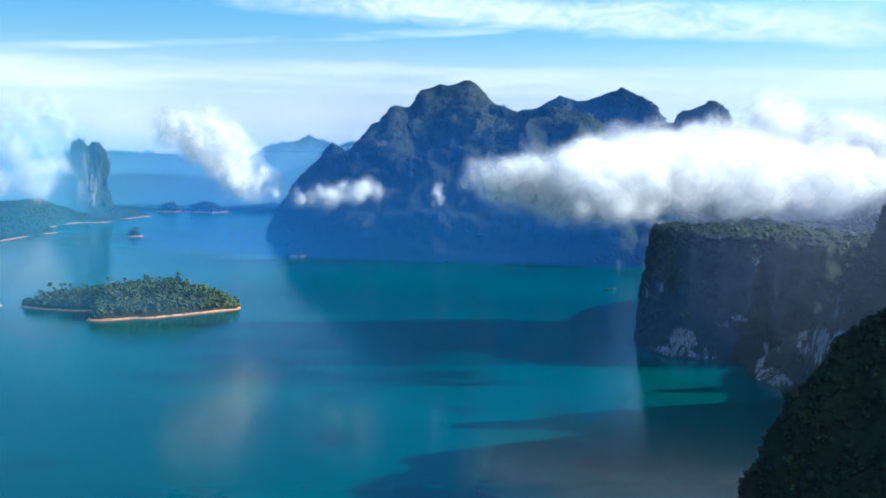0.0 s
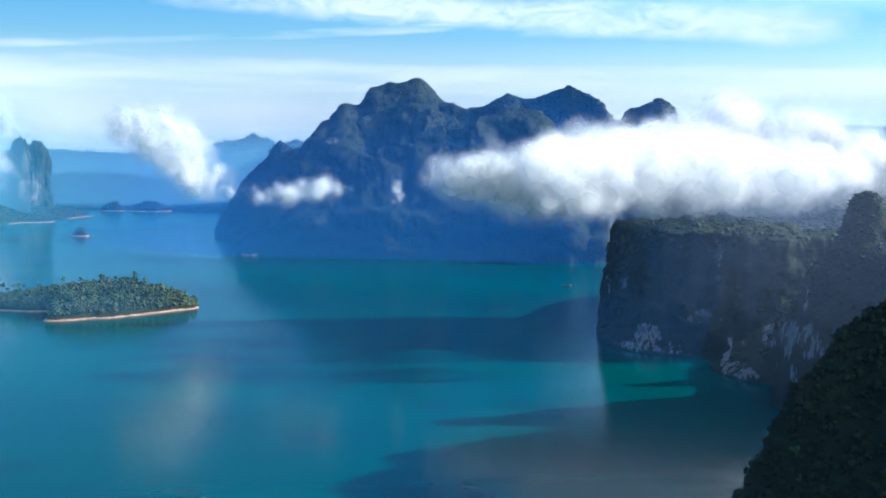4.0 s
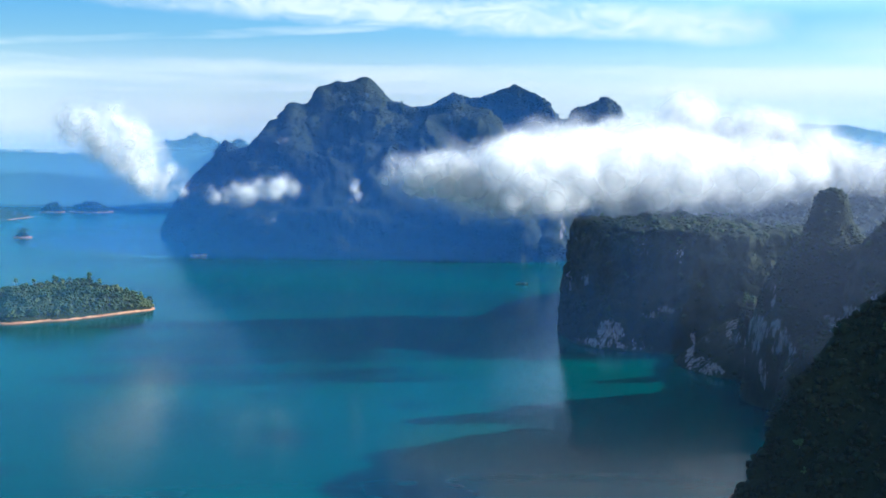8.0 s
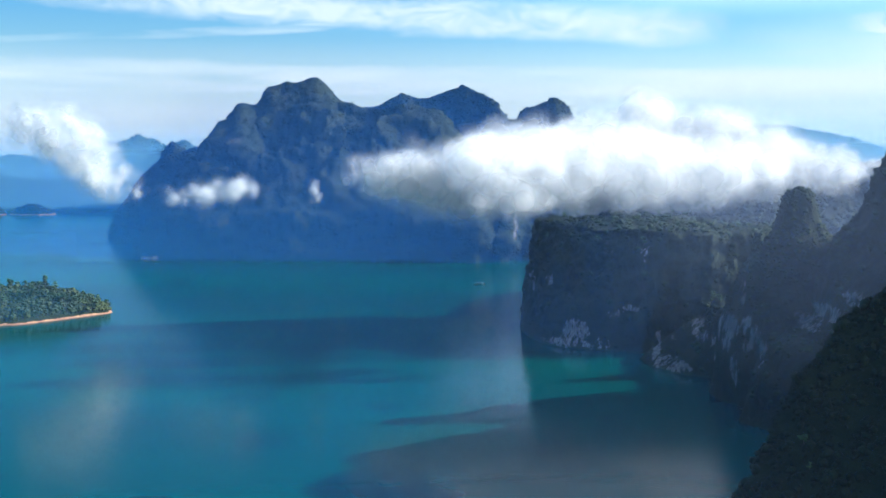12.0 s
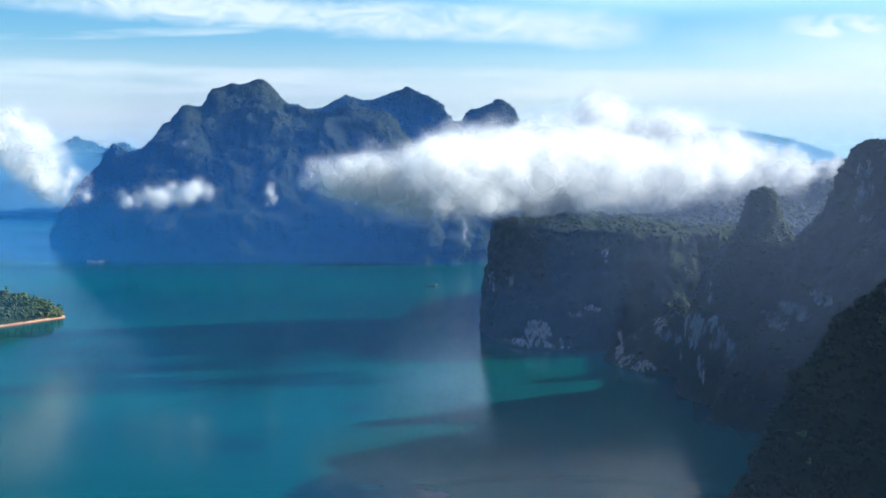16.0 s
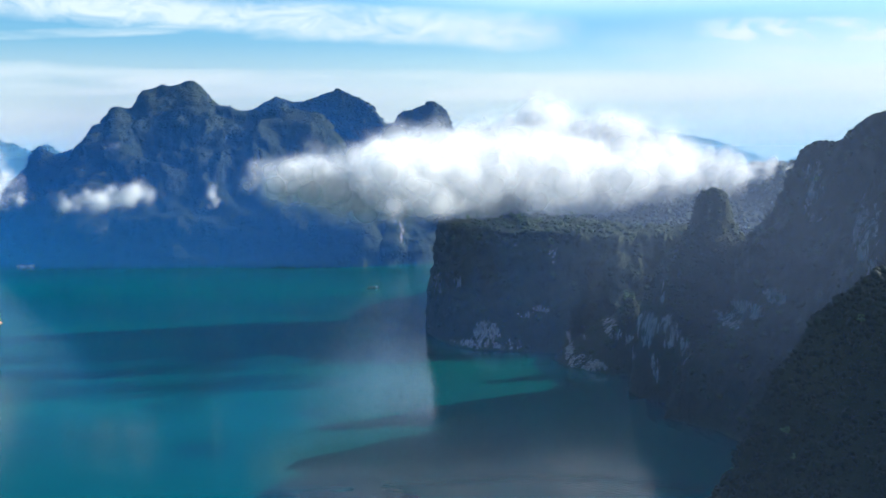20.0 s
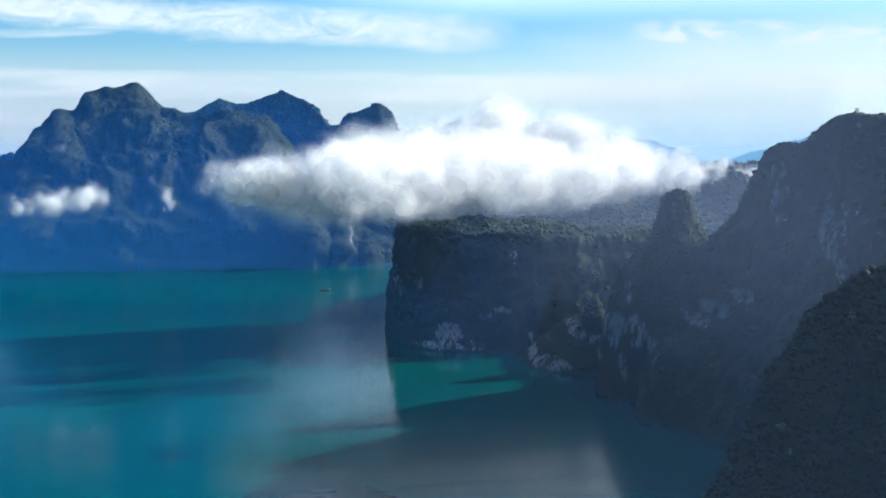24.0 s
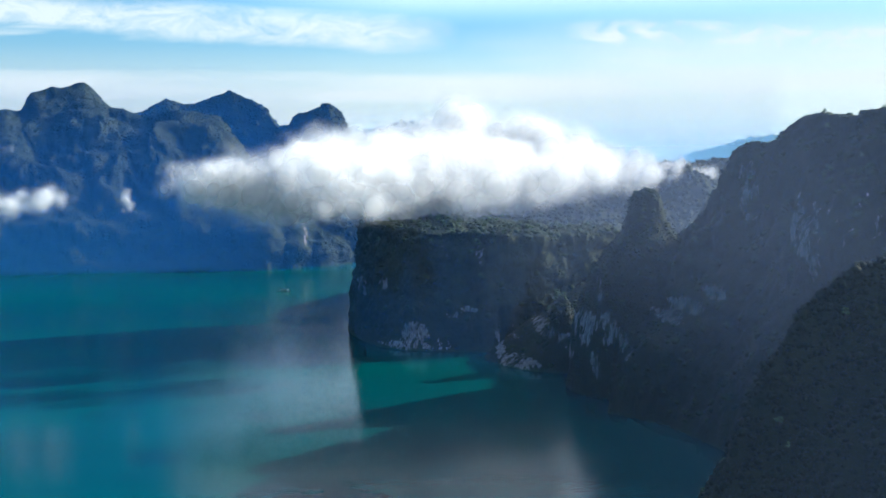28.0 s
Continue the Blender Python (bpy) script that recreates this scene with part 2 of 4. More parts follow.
BOARDS = plain("grey_boards", (0.16, 0.11, 0.07), (0.30, 0.22, 0.15), 3.0)
TIN = plain("tin_roof", (0.45, 0.46, 0.48), (0.66, 0.67, 0.68), 1.5, 0.45, 0.4)

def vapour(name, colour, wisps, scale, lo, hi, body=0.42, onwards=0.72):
    """Tinted see-through film for clouds and haze: its colour stands in for scattered light, onwards is the share
    passed through.
    """
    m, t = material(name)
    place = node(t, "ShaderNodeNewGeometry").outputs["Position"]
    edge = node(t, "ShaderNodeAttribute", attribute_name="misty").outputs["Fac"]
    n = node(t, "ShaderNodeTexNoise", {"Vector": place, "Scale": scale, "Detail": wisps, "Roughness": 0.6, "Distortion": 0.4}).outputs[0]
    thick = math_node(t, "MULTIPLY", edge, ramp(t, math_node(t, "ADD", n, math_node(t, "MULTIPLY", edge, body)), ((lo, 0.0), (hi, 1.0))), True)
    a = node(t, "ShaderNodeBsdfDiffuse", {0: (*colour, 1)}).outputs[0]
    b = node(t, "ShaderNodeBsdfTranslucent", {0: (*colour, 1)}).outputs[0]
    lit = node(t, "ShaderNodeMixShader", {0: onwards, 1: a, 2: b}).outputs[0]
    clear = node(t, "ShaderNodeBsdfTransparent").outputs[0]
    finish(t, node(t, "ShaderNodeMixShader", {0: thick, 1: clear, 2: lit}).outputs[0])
    return m


# droplets throw most of the light onwards; each cloud's brightness is set in its colour
CLOUD = vapour("cloud_vapour", (0.84, 0.835, 0.815), 6.0, 0.020, 0.45, 0.68)
LIT_TONE_CLOUD = vapour("lit_tone_cloud_vapour", (0.88, 0.88, 0.865), 6.0, 0.022, 0.46, 0.70)
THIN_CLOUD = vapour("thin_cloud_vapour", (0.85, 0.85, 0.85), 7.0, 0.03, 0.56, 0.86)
# sheet tints: haze and glare are put into these colours
HAZE_TINT = vapour("blue_haze_tint", (0.03, 0.185, 0.60), 2.0, 0.004, 0.0, 0.3, 0.0, 0.5)
VEIL_TINT = vapour("pale_veil_tint", (0.26, 0.34, 0.54), 2.0, 0.004, 0.0, 0.3, 0.0, 0.5)
LAKE_HAZE_TINT = vapour("lake_haze_tint", (0.09, 0.60, 1.0), 2.0, 0.004, 0.0, 0.3, 0.0, 0.5)
PALE_HAZE_TINT = vapour("pale_haze_tint", (0.36, 0.76, 1.0), 2.0, 0.004, 0.0, 0.3, 0.0, 0.5)


# ---- shapes ----
def mesh_object(name, verts, faces, mat, parent=None, smooth=True):
    me = bpy.data.meshes.new(name)
    me.from_pydata(verts, [], faces)
    me.materials.append(mat)
    if smooth:
        me.polygons.foreach_set("use_smooth", np.ones(len(me.polygons), bool))
    me.update()
    ob = new(name, me)
    if parent:
        ob.parent = parent
    return ob


def resample(line, n):
    """n points spread evenly along a polyline."""
    p = np.array(line, float)
    s = np.r_[0, np.cumsum(np.linalg.norm(np.diff(p, axis=0), axis=1))]
    u = np.linspace(0, s[-1], n)
    return np.stack([np.interp(u, s, c) for c in p.T], 1)


def rounded(line, times=2):
    """A polyline with its corners cut off."""
    p = np.array(line, float)
    for _ in range(times):
        q = np.empty((2 * len(p) - 2, 3))
        q[0::2], q[1::2] = 0.75 * p[:-1] + 0.25 * p[1:], 0.25 * p[:-1] + 0.75 * p[1:]
        p = np.r_[p[:1], q, p[-1:]]
    return [tuple(v) for v in p.tolist()]


def fbm(p, scale, octaves=4, seed=0.0):
    p = np.asarray(p) / scale + seed * 17.3
    return np.array([noise.fractal(v, 0.9, 2.1, octaves) for v in p.tolist()])


def loft(rails, counts, powers, n, rough=(14.0, 60.0), bumps=(3.0, 11.0), seed=1.0, keep=0.35, flute=0.35, spurs=(0.0, 100.0)):
    """A land form between rails. counts: steps from rail to rail; powers: how the height grows between them. rough and bumps: metres and wavelength of the
    large ribs and of the small lumps. keep: how much of the ribs is left at the rails' own height.
    spurs: metres and wavelength of sharp ribs with gullies between them, running down the slope."""
    lines = [resample(r, n) for r in rails]
    rows, edge = [], []
    for a, b, c, p in zip(lines, lines[1:], counts, powers):
        for k in range(c):
            w = k / c
            row = a + (b - a) * w
            row[:, 2] = a[:, 2] + (b[:, 2] - a[:, 2]) * w ** p
            rows.append(row), edge.append(math.sin(math.pi * w))
    rows.append(lines[-1]), edge.append(0.0)
    g = np.array(rows)
    du, dv = np.gradient(g, axis=1), np.gradient(g, axis=0)
    nrm = np.cross(dv, du)
    nrm /= np.linalg.norm(nrm, axis=2, keepdims=True) + 1e-9
    nrm *= np.sign(nrm[..., 2:].sum() or 1)
    flat = g.reshape(-1, 3)
    squeezed = flat * (1, 1, flute)
    big = fbm(squeezed, rough[1], 5, seed).reshape(g.shape[:2])
    small = fbm(flat, bumps[1], 3, seed + 5).reshape(g.shape[:2])
    hold = keep + (1 - keep) * np.array(edge)[:, None]
    hold = hold * np.clip(g[..., 2] / 12 + 0.25, 0.1, 1)
    if spurs[0]:
        sharp = 1 - 2.4 * np.abs(fbm(flat * (1, 0.6, 0.5), spurs[1], 6, seed + 9)).reshape(g.shape[:2])
        big = big + spurs[0] / rough[0] * sharp * np.clip(g[..., 2] / 90 - 0.25, 0, 1)
    shift = (rough[0] * big * hold + bumps[0] * small)[..., None] * nrm
    shift[..., 2] *= 0.6
    shift *= np.clip(g[..., 2:] / 18, 0.12, 1)
    g = g + shift
    m = g.shape[0]
    idx = np.arange(m * n).reshape(m, n)
    faces = np.stack([idx[:-1, :-1], idx[:-1, 1:], idx[1:, 1:], idx[1:, :-1]], -1).reshape(-1, 4)
    return g.reshape(-1, 3), faces, nrm.reshape(-1, 3)


def tower(cx, cy, levels, n=72, rough=4.0, seed=1.0, step=2.5, squash=1.0):
    """A karst tower: levels of (height, radius) from its foot to its top."""
    z = np.arange(levels[0][0], levels[-1][0], step)
    r = np.interp(z, [l[0] for l in levels], [l[1] for l in levels])
    a = np.linspace(0, 2 * math.pi, n, endpoint=False)
    g = np.stack([cx + r[:, None] * np.cos(a), cy + squash * r[:, None] * np.sin(a), np.repeat(z[:, None], n, 1)], -1)
    nrm = np.stack([np.cos(a), np.sin(a), 0 * a + 0.15], -1)[None] * np.ones((len(z), 1, 1))
    big = fbm(g.reshape(-1, 3) * (1, 1, 0.4), 26, 5, seed).reshape(g.shape[:2])
    g = g + (rough * big * np.clip(r / 12, 0.2, 1)[:, None])[..., None] * nrm
    idx = np.arange(len(z) * n).reshape(len(z), n)
    nxt = np.roll(idx, -1, 1)
    faces = np.stack([idx[:-1], nxt[:-1], nxt[1:], idx[1:]], -1).reshape(-1, 4).tolist()
    top = len(z) * n
    verts = np.r_[g.reshape(-1, 3), [[cx, cy, levels[-1][0]]]]
    faces += [[idx[-1, k], nxt[-1, k], top] for k in range(n)]
    return verts, faces, np.r_[nrm.reshape(-1, 3), [[0, 0, 1.0]]]


def bare_rock(ob, zones, seed, scale=(8.0, 8.0, 15.0), cliff=0.0):
    """Marks where stone shows: zones of (x, y, z, reach along, reach in height, amount)."""
    co = np.empty(len(ob.data.vertices) * 3)
    ob.data.vertices.foreach_get("co", co)
    co = co.reshape(-1, 3)
    mask = np.zeros(len(co))
    for x, y, z, r, h, amount in zones:
        into = np.array((x + 80.0, y)) / math.hypot(x + 80.0, y)   # fits the view: each patch is stretched along sight lines from (-80, 0)
        along, deep = (co[:, 0] - x) * into[1] - (co[:, 1] - y) * into[0], (co[:, 0] - x) * into[0] + (co[:, 1] - y) * into[1]
        d = (along / r) ** 2 + (deep / 130.0) ** 2 + ((co[:, 2] - z) / h) ** 2
        near = np.flatnonzero(d < 1.6)
        if len(near):
            mask[near] = np.maximum(mask[near], amount * np.clip(1.5 - d[near], 0, 1))
    some = np.flatnonzero(mask > 0)
    out = np.zeros(len(co))
    if len(some):
        streak = fbm(co[some] / np.array(scale), 1.0, 4, seed)
        out[some] = np.clip(mask[some] * (1.0 + 0.35 * streak), 0, 0.95)
    if cliff:
        nz = np.empty(len(co) * 3)
        ob.data.vertex_normals.foreach_get("vector", nz)
        steep = np.clip((0.72 - np.abs(nz.reshape(-1, 3)[:, 2])) / 0.35, 0, 1)
        out = np.maximum(out, 3.2 * cliff * steep * np.clip(0.55 + 0.9 * fbm(co / np.array((16.0, 16.0, 30.0)), 1.0, 4, seed + 3), 0, 1))
    ob.data.attributes.new("rock", "FLOAT", "POINT").data.foreach_set("value", out)
    return np.clip(out * 2.4 - 1.0, 0, 0.95)


def blob(seed, detail=1):
    """A lumpy crown of one metre."""
    bm = bmesh.new()
    bmesh.ops.create_icosphere(bm, subdivisions=detail, radius=1.0)
    v = np.array([x.co[:] for x in bm.verts])
    f = np.array([[x.index for x in p.verts] for p in bm.faces])
    bm.free()
    v = v * (1 + 0.8 * fbm(v, 0.7, 3, seed))[:, None] * (1, 1, 0.85)
    return v, f


BLOBS = [blob(k + 1.0) for k in range(6)]
BLOBS_FINE = [blob(k + 11.0, 2) for k in range(6)]


def scatter(name, ob, normals, count, size, mat, rng, skip=None, low=2.0, shapes=BLOBS, lift=0.35, tall=1.1, sheer=0.25, facets=False):
    """Tree crowns spread over a land form, as one joined part of it."""
    me = ob.data
    nv = len(me.vertices)
    co = np.empty(nv * 3)
    me.vertices.foreach_get("co", co)
    co = co.reshape(-1, 3)
    me.calc_loop_triangles()
    tri = np.empty(len(me.loop_triangles) * 3, int)
    me.loop_triangles.foreach_get("vertices", tri)
    tri = tri.reshape(-1, 3)
    a, b, c = co[tri[:, 0]], co[tri[:, 1]], co[tri[:, 2]]
    area = np.linalg.norm(np.cross(b - a, c - a), axis=1)
    slope = np.abs(np.cross(b - a, c - a)[:, 2]) / (area + 1e-9)
    area *= np.clip(sheer + 1.3 * slope, 0, 1)
    area[(a[:, 2] < low)] = 0
    if skip is not None:
        area *= 1 - skip[tri].max(1)
    pick = rng.choice(len(tri), count, p=area / area.sum())
    w = rng.dirichlet((1, 1, 1), count)
    spot = (co[tri[pick]] * w[..., None]).sum(1)
    verts, faces, at = [], [], 0
    kinds = rng.integers(0, len(shapes), count)
    radius = size[0] + (size[1] - size[0]) * rng.random(count) ** 2
    spin = rng.random(count) * 6.283
    for k, (bv, bf) in enumerate(shapes):
        sel = np.flatnonzero(kinds == k)
        if not len(sel):
            continue
        cs, sn = np.cos(spin[sel])[:, None], np.sin(spin[sel])[:, None]
        x = bv[None, :, 0] * cs - bv[None, :, 1] * sn
        y = bv[None, :, 0] * sn + bv[None, :, 1] * cs
        z = np.repeat(bv[None, :, 2], len(sel), 0) * (tall * (0.8 + 0.5 * rng.random(len(sel))))[:, None]
        p = np.stack([x, y, z], -1) * radius[sel][:, None, None] + spot[sel][:, None] + np.array([0, 0, 1])[None, None] * (radius[sel] * lift)[:, None, None]
        verts.append(p.reshape(-1, 3))
        faces.append((bf[None] + at + len(bv) * np.arange(len(sel))[:, None, None]).reshape(-1, 3))
        at += len(bv) * len(sel)
    crowns = mesh_object(name, np.concatenate(verts), np.concatenate(faces), mat, ob, not facets)
    return tagged(crowns, "dense green rainforest crowns", kind="stuff")


def land(name, label, rails, counts, powers, n, trees, size, zones=(), mat=None, crowns=None, seed=1.0, category="mountain", shapes=None, sheer=0.25, cliff=0.0, lift=0.35, tall=1.1, low=2.0, **more):
    v, f, nrm = loft(rails, counts, powers, n, seed=seed, **more)
    ob = mesh_object(name, v, f.tolist(), mat or KARST)
    rock = bare_rock(ob, zones, seed, cliff=cliff)
    tagged(ob, label, category)
    rng = np.random.default_rng(int(seed * 10))
    if trees:
        scatter("forest", ob, nrm, trees, size, crowns or FOREST, rng, rock, shapes=shapes or BLOBS, sheer=sheer, facets=category == "island", low=low, lift=lift, tall=tall)
    return ob


def shifted(line, dx, dy, z=None):
    return [(x + dx, y + dy, h if z is None else z) for x, y, h in line]

def puffs(rng, spot, radius, thick, tilt, rim=12):
    """Soft round sheets of droplets: thick in the middle, nothing at the rim."""
    count = len(spot)
    a = np.cross(tilt, rng.normal(size=(count, 3)))
    a /= np.linalg.norm(a, axis=1, keepdims=True)
    b = np.cross(tilt, a)
    ang = np.arange(rim) * 2 * math.pi / rim
    ring = np.cos(ang)[None, :, None] * a[:, None] + np.sin(ang)[None, :, None] * b[:, None]
    rows, level = [(spot + 0.14 * radius[:, None] * tilt)[:, None]], [thick[:, None]]
    for reach, rise, left in ((0.3, 0.10, 0.88), (0.55, 0.03, 0.55), (0.78, -0.06, 0.2), (1.0, -0.15, 0.0)):
        rows.append(spot[:, None] + reach * radius[:, None, None] * ring + rise * radius[:, None, None] * tilt[:, None])
        level.append(np.repeat(left * thick[:, None], rim, 1))
    verts = np.concatenate(rows, 1)
    k = np.arange(rim)
    nxt = (k + 1) % rim
    base = verts.shape[1] * np.arange(count)[:, None, None]
    tris = (np.stack([0 * k, 1 + k, 1 + nxt], -1)[None] + base).reshape(-1, 3).tolist()
    quads = []
    for r in range(3):
        quads += (np.stack([1 + r * rim + k, 1 + (r + 1) * rim + k, 1 + (r + 1) * rim + nxt, 1 + r * rim + nxt], -1)[None] + base).reshape(-1, 4).tolist()
    return verts.reshape(-1, 3), tris + quads, np.concatenate(level, 1).ravel()


def cloud(label, lumps, count, size, mat, seed, dense=0.85, name="cloud", wisps=0.45, main=99):
    """A cloud of soft puffs: a thick body of wide puffs, and a thin frayed fringe of small ones."""
    rng = np.random.default_rng(seed)
    lumps = np.array(lumps, float)
    share = (lumps[:, 3] * lumps[:, 4] * lumps[:, 5]) ** 0.72 * np.where(np.arange(len(lumps)) < main, 1.0, 0.42)
    which = rng.choice(len(lumps), count, p=share / share.sum())
    way = rng.normal(size=(count, 3))
    way /= np.linalg.norm(way, axis=1, keepdims=True)
    outer = rng.random(count) < wisps
    reach = np.where(outer, 0.75 + 0.7 * rng.random(count) ** 1.5, 0.9 * rng.random(count) ** 0.45)
    spot = lumps[which, :3] + way * reach[:, None] * lumps[which, 3:]
    least = lumps[which, 3:].min(1)
    radius = np.where(outer, size[0] * (0.7 + 0.9 * rng.random(count)), np.minimum(size[0] + (size[1] - size[0]) * rng.random(count), 0.85 * least + 0.3 * size[0]))
    thick = dense * np.where(outer, 0.55 * np.clip(1.6 - reach, 0.3, 0.8), 1.0)
    # body puffs face the view, edge-on to the sun; later lumps cast denser shade
    tilt = np.where((which < main)[:, None], (0.03, 0.97, 0.13), (0.30, 0.88, 0.30)) + 0.10 * way + 0.12 * rng.normal(size=(count, 3))
    tilt /= np.linalg.norm(tilt, axis=1, keepdims=True)
    verts, faces, level = puffs(rng, spot, radius, thick, tilt)
    ob = mesh_object(name, verts, faces, mat)
    ob.data.attributes.new("misty", "FLOAT", "POINT").data.foreach_set("value", level)
    return tagged(ob, label, name, kind="stuff")


def haze(label, line, top, thick, mat, ends=(0.15, 0.15), rise=1.5, west=None, foot=24.0):
    """A tinted upright sheet standing in for haze along a line, from the ground up to top, thinning out upwards and at
    its ends.
    """
    n, m = 40, 18
    p = resample(rounded(line, 3), n)
    u, w = np.linspace(0, 1, n), np.linspace(0, 1, m) ** 1.8
    g = np.stack([np.repeat(p[None, :, 0], m, 0), np.repeat(p[None, :, 1], m, 0), np.repeat((w * top)[:, None], n, 1) - 1], -1)
    fade = np.clip(u / max(ends[0], 1e-3), 0, 1) * np.clip((1 - u) / max(ends[1], 1e-3), 0, 1)
    fade = fade * fade * (3 - 2 * fade)
    low = np.clip(w * top / foot, 0, 1)
    level = thick * fade[None] * (1 - w[:, None] ** rise) * (0.12 + 0.88 * low * low * (3 - 2 * low))[:, None]
    if west:
        level = level * np.interp(p[:, 0], west[0], west[1])[None]
    idx = np.arange(n * m).reshape(m, n)
    faces = np.stack([idx[:-1, :-1], idx[:-1, 1:], idx[1:, 1:], idx[1:, :-1]], -1).reshape(-1, 4).tolist()
    ob = mesh_object("haze", g.reshape(-1, 3), faces, mat)
    ob.data.attributes.new("misty", "FLOAT", "POINT").data.foreach_set("value", level.ravel())
    return tagged(ob, label, "haze", kind="stuff")



def part(name, bm, mat, parent, label="", smooth=False):
    """Links a bmesh as one mesh object under a thing or a part."""
    me = bpy.data.meshes.new(name)
    bm.to_mesh(me)
    bm.free()
    me.materials.append(mat)
    if smooth:
        me.polygons.foreach_set("use_smooth", np.ones(len(me.polygons), bool))
    ob = new(name, me)
    ob.parent = parent
    return tagged(ob, label)


def box(bm, x, y, z, sx, sy, sz, bevel=0.0, turn=0.0):
    made = bmesh.ops.create_cube(bm, size=1.0, matrix=pose(x, y, z, 0, 0, turn) @ Matrix.Diagonal((sx, sy, sz, 1)))
    if bevel:
        bmesh.ops.bevel(bm, geom=list({e for v in made["verts"] for e in v.link_edges}), offset=bevel, segments=2, affect="EDGES")
    return bm


def tube(bm, points, radii, sides=7):
    """A tapered tube along points."""
    rings = []
    for (x, y, z), r in zip(points, radii):
        rings.append([bm.verts.new((x + r * math.cos(2 * math.pi * k / sides), y + r * math.sin(2 * math.pi * k / sides), z)) for k in range(sides)])
    for a, b in zip(rings, rings[1:]):
        for k in range(sides):
            bm.faces.new((a[k], a[(k + 1) % sides], b[(k + 1) % sides], b[k]))
    bm.faces.new(rings[-1])
    return bm


def lumps(bm, spots, shapes):
    for k, (x, y, z, r) in enumerate(spots):
        v, f = shapes[k % len(shapes)]
        at = [bm.verts.new((x + r * p[0], y + r * p[1], z + r * p[2])) for p in v.tolist()]
        for face in f.tolist():
            bm.faces.new([at[i] for i in face])
    return bm


def fronds(bm, x, y, z, reach, rng, count=13):
    """A palm's head of drooping fronds."""
    for k in range(count):
        a, up = 6.283 * k / count + rng.uniform(-0.2, 0.2), rng.uniform(0.1, 0.6)
        side = Vector((-math.sin(a), math.cos(a), 0)) * reach * 0.13
        spine = [Vector((x + math.cos(a) * reach * w, y + math.sin(a) * reach * w, z + reach * (up * w - 0.75 * w * w))) for w in (0.0, 0.35, 0.7, 1.0)]
        wide = (0.3, 1.0, 0.8, 0.1)
        left = [bm.verts.new(p + side * w - Vector((0, 0, 0.06 * reach * w))) for p, w in zip(spine, wide)]
        mid = [bm.verts.new(p) for p in spine]
        right = [bm.verts.new(p - side * w - Vector((0, 0, 0.06 * reach * w))) for p, w in zip(spine, wide)]
        for i in range(3):
            bm.faces.new((left[i], left[i + 1], mid[i + 1], mid[i])), bm.faces.new((mid[i], mid[i + 1], right[i + 1], right[i]))
    return bm


def tree(kind, seed):
    """A rainforest tree: a tapered trunk with limbs, and a crown of many clumps with gaps."""
    rng = random.Random(seed)
    root = new("tree")
    tall = {"broad": 8.5, "tall": 13.0, "palm": 9.5}[kind] * rng.uniform(0.9, 1.1)
    bend = rng.uniform(-0.6, 0.6)
    bm = tube(bmesh.new(), [(0, 0, -1.5), (bend * 0.2, 0, tall * 0.3), (bend * 0.6, 0.1, tall * 0.6), (bend, 0.1, tall * 0.86)], (0.34, 0.26, 0.18, 0.07))
    if kind == "palm":
        part("trunk", bm, BARK, root, "slender grey palm trunk", True)
        part("crown", fronds(bmesh.new(), bend, 0.1, tall * 0.86, 3.0, rng), TREE_LEAF, root, "drooping green fronds")
        return root
    spots = []
    for k in range(16 if kind == "broad" else 10):
        a, h = rng.uniform(0, 6.283), rng.uniform(0.45, 1.0)
        reach = (3.4 if kind == "broad" else 2.2) * math.sqrt(max(0.05, 1 - ((h - 0.62) / 0.45) ** 2)) * rng.uniform(0.5, 1.0)
        h = h if kind == "broad" else 0.55 + 0.45 * h
        spots.append((bend + reach * math.cos(a), reach * math.sin(a), tall * h, rng.uniform(0.7, 1.5)))
    for x, y, z, r in spots[:5]:
        tube(bm, [(bend * 0.5, 0, z * 0.62), ((x + bend * 0.5) / 2, y / 2, z * 0.82), (x, y, z)], (0.11, 0.08, 0.03), 5)
    part("trunk", bm, BARK, root, "pale grey-brown trunk with limbs", True)
    part("crown", lumps(bmesh.new(), spots, BLOBS), TREE_LEAF, root, "dense green leaf clumps")
    return root


def surface_spots(ob, count, rng, low=1.5, keep=None):
    """Places on a land form, picked by area."""
    me = ob.data
    co = np.empty(len(me.vertices) * 3)
    me.vertices.foreach_get("co", co)
    co = co.reshape(-1, 3)
    mids = np.empty(len(me.polygons) * 3)
    me.polygons.foreach_get("center", mids)
    mids = mids.reshape(-1, 3)
    area = np.empty(len(me.polygons))
    me.polygons.foreach_get("area", area)
    area[mids[:, 2] < low] = 0
    if keep:
        area *= np.array([keep(*p) for p in mids.tolist()], float)
    return mids[rng.choice(len(mids), count, p=area / area.sum(), replace=False)] + rng.normal(size=(count, 3)) * (1.0, 1.0, 0.0)


def plant(ob, count, label, group, seed, size=(0.7, 1.2), low=1.5, keep=None, kinds=(0, 0, 1, 2, 3)):
    rng = np.random.default_rng(seed)
    for x, y, z in surface_spots(ob, count, rng, low, keep).tolist():
        first = TREES[kinds[int(rng.integers(len(kinds)))]]
        k = rng.uniform(*size)
        one = copy_thing(first, pose(x, y, z - 0.3, 0, 0, rng.uniform(0, 360)))
        one.scale = (k, k, k * rng.uniform(0.9, 1.15))
        tagged(one, label, "tree", group)


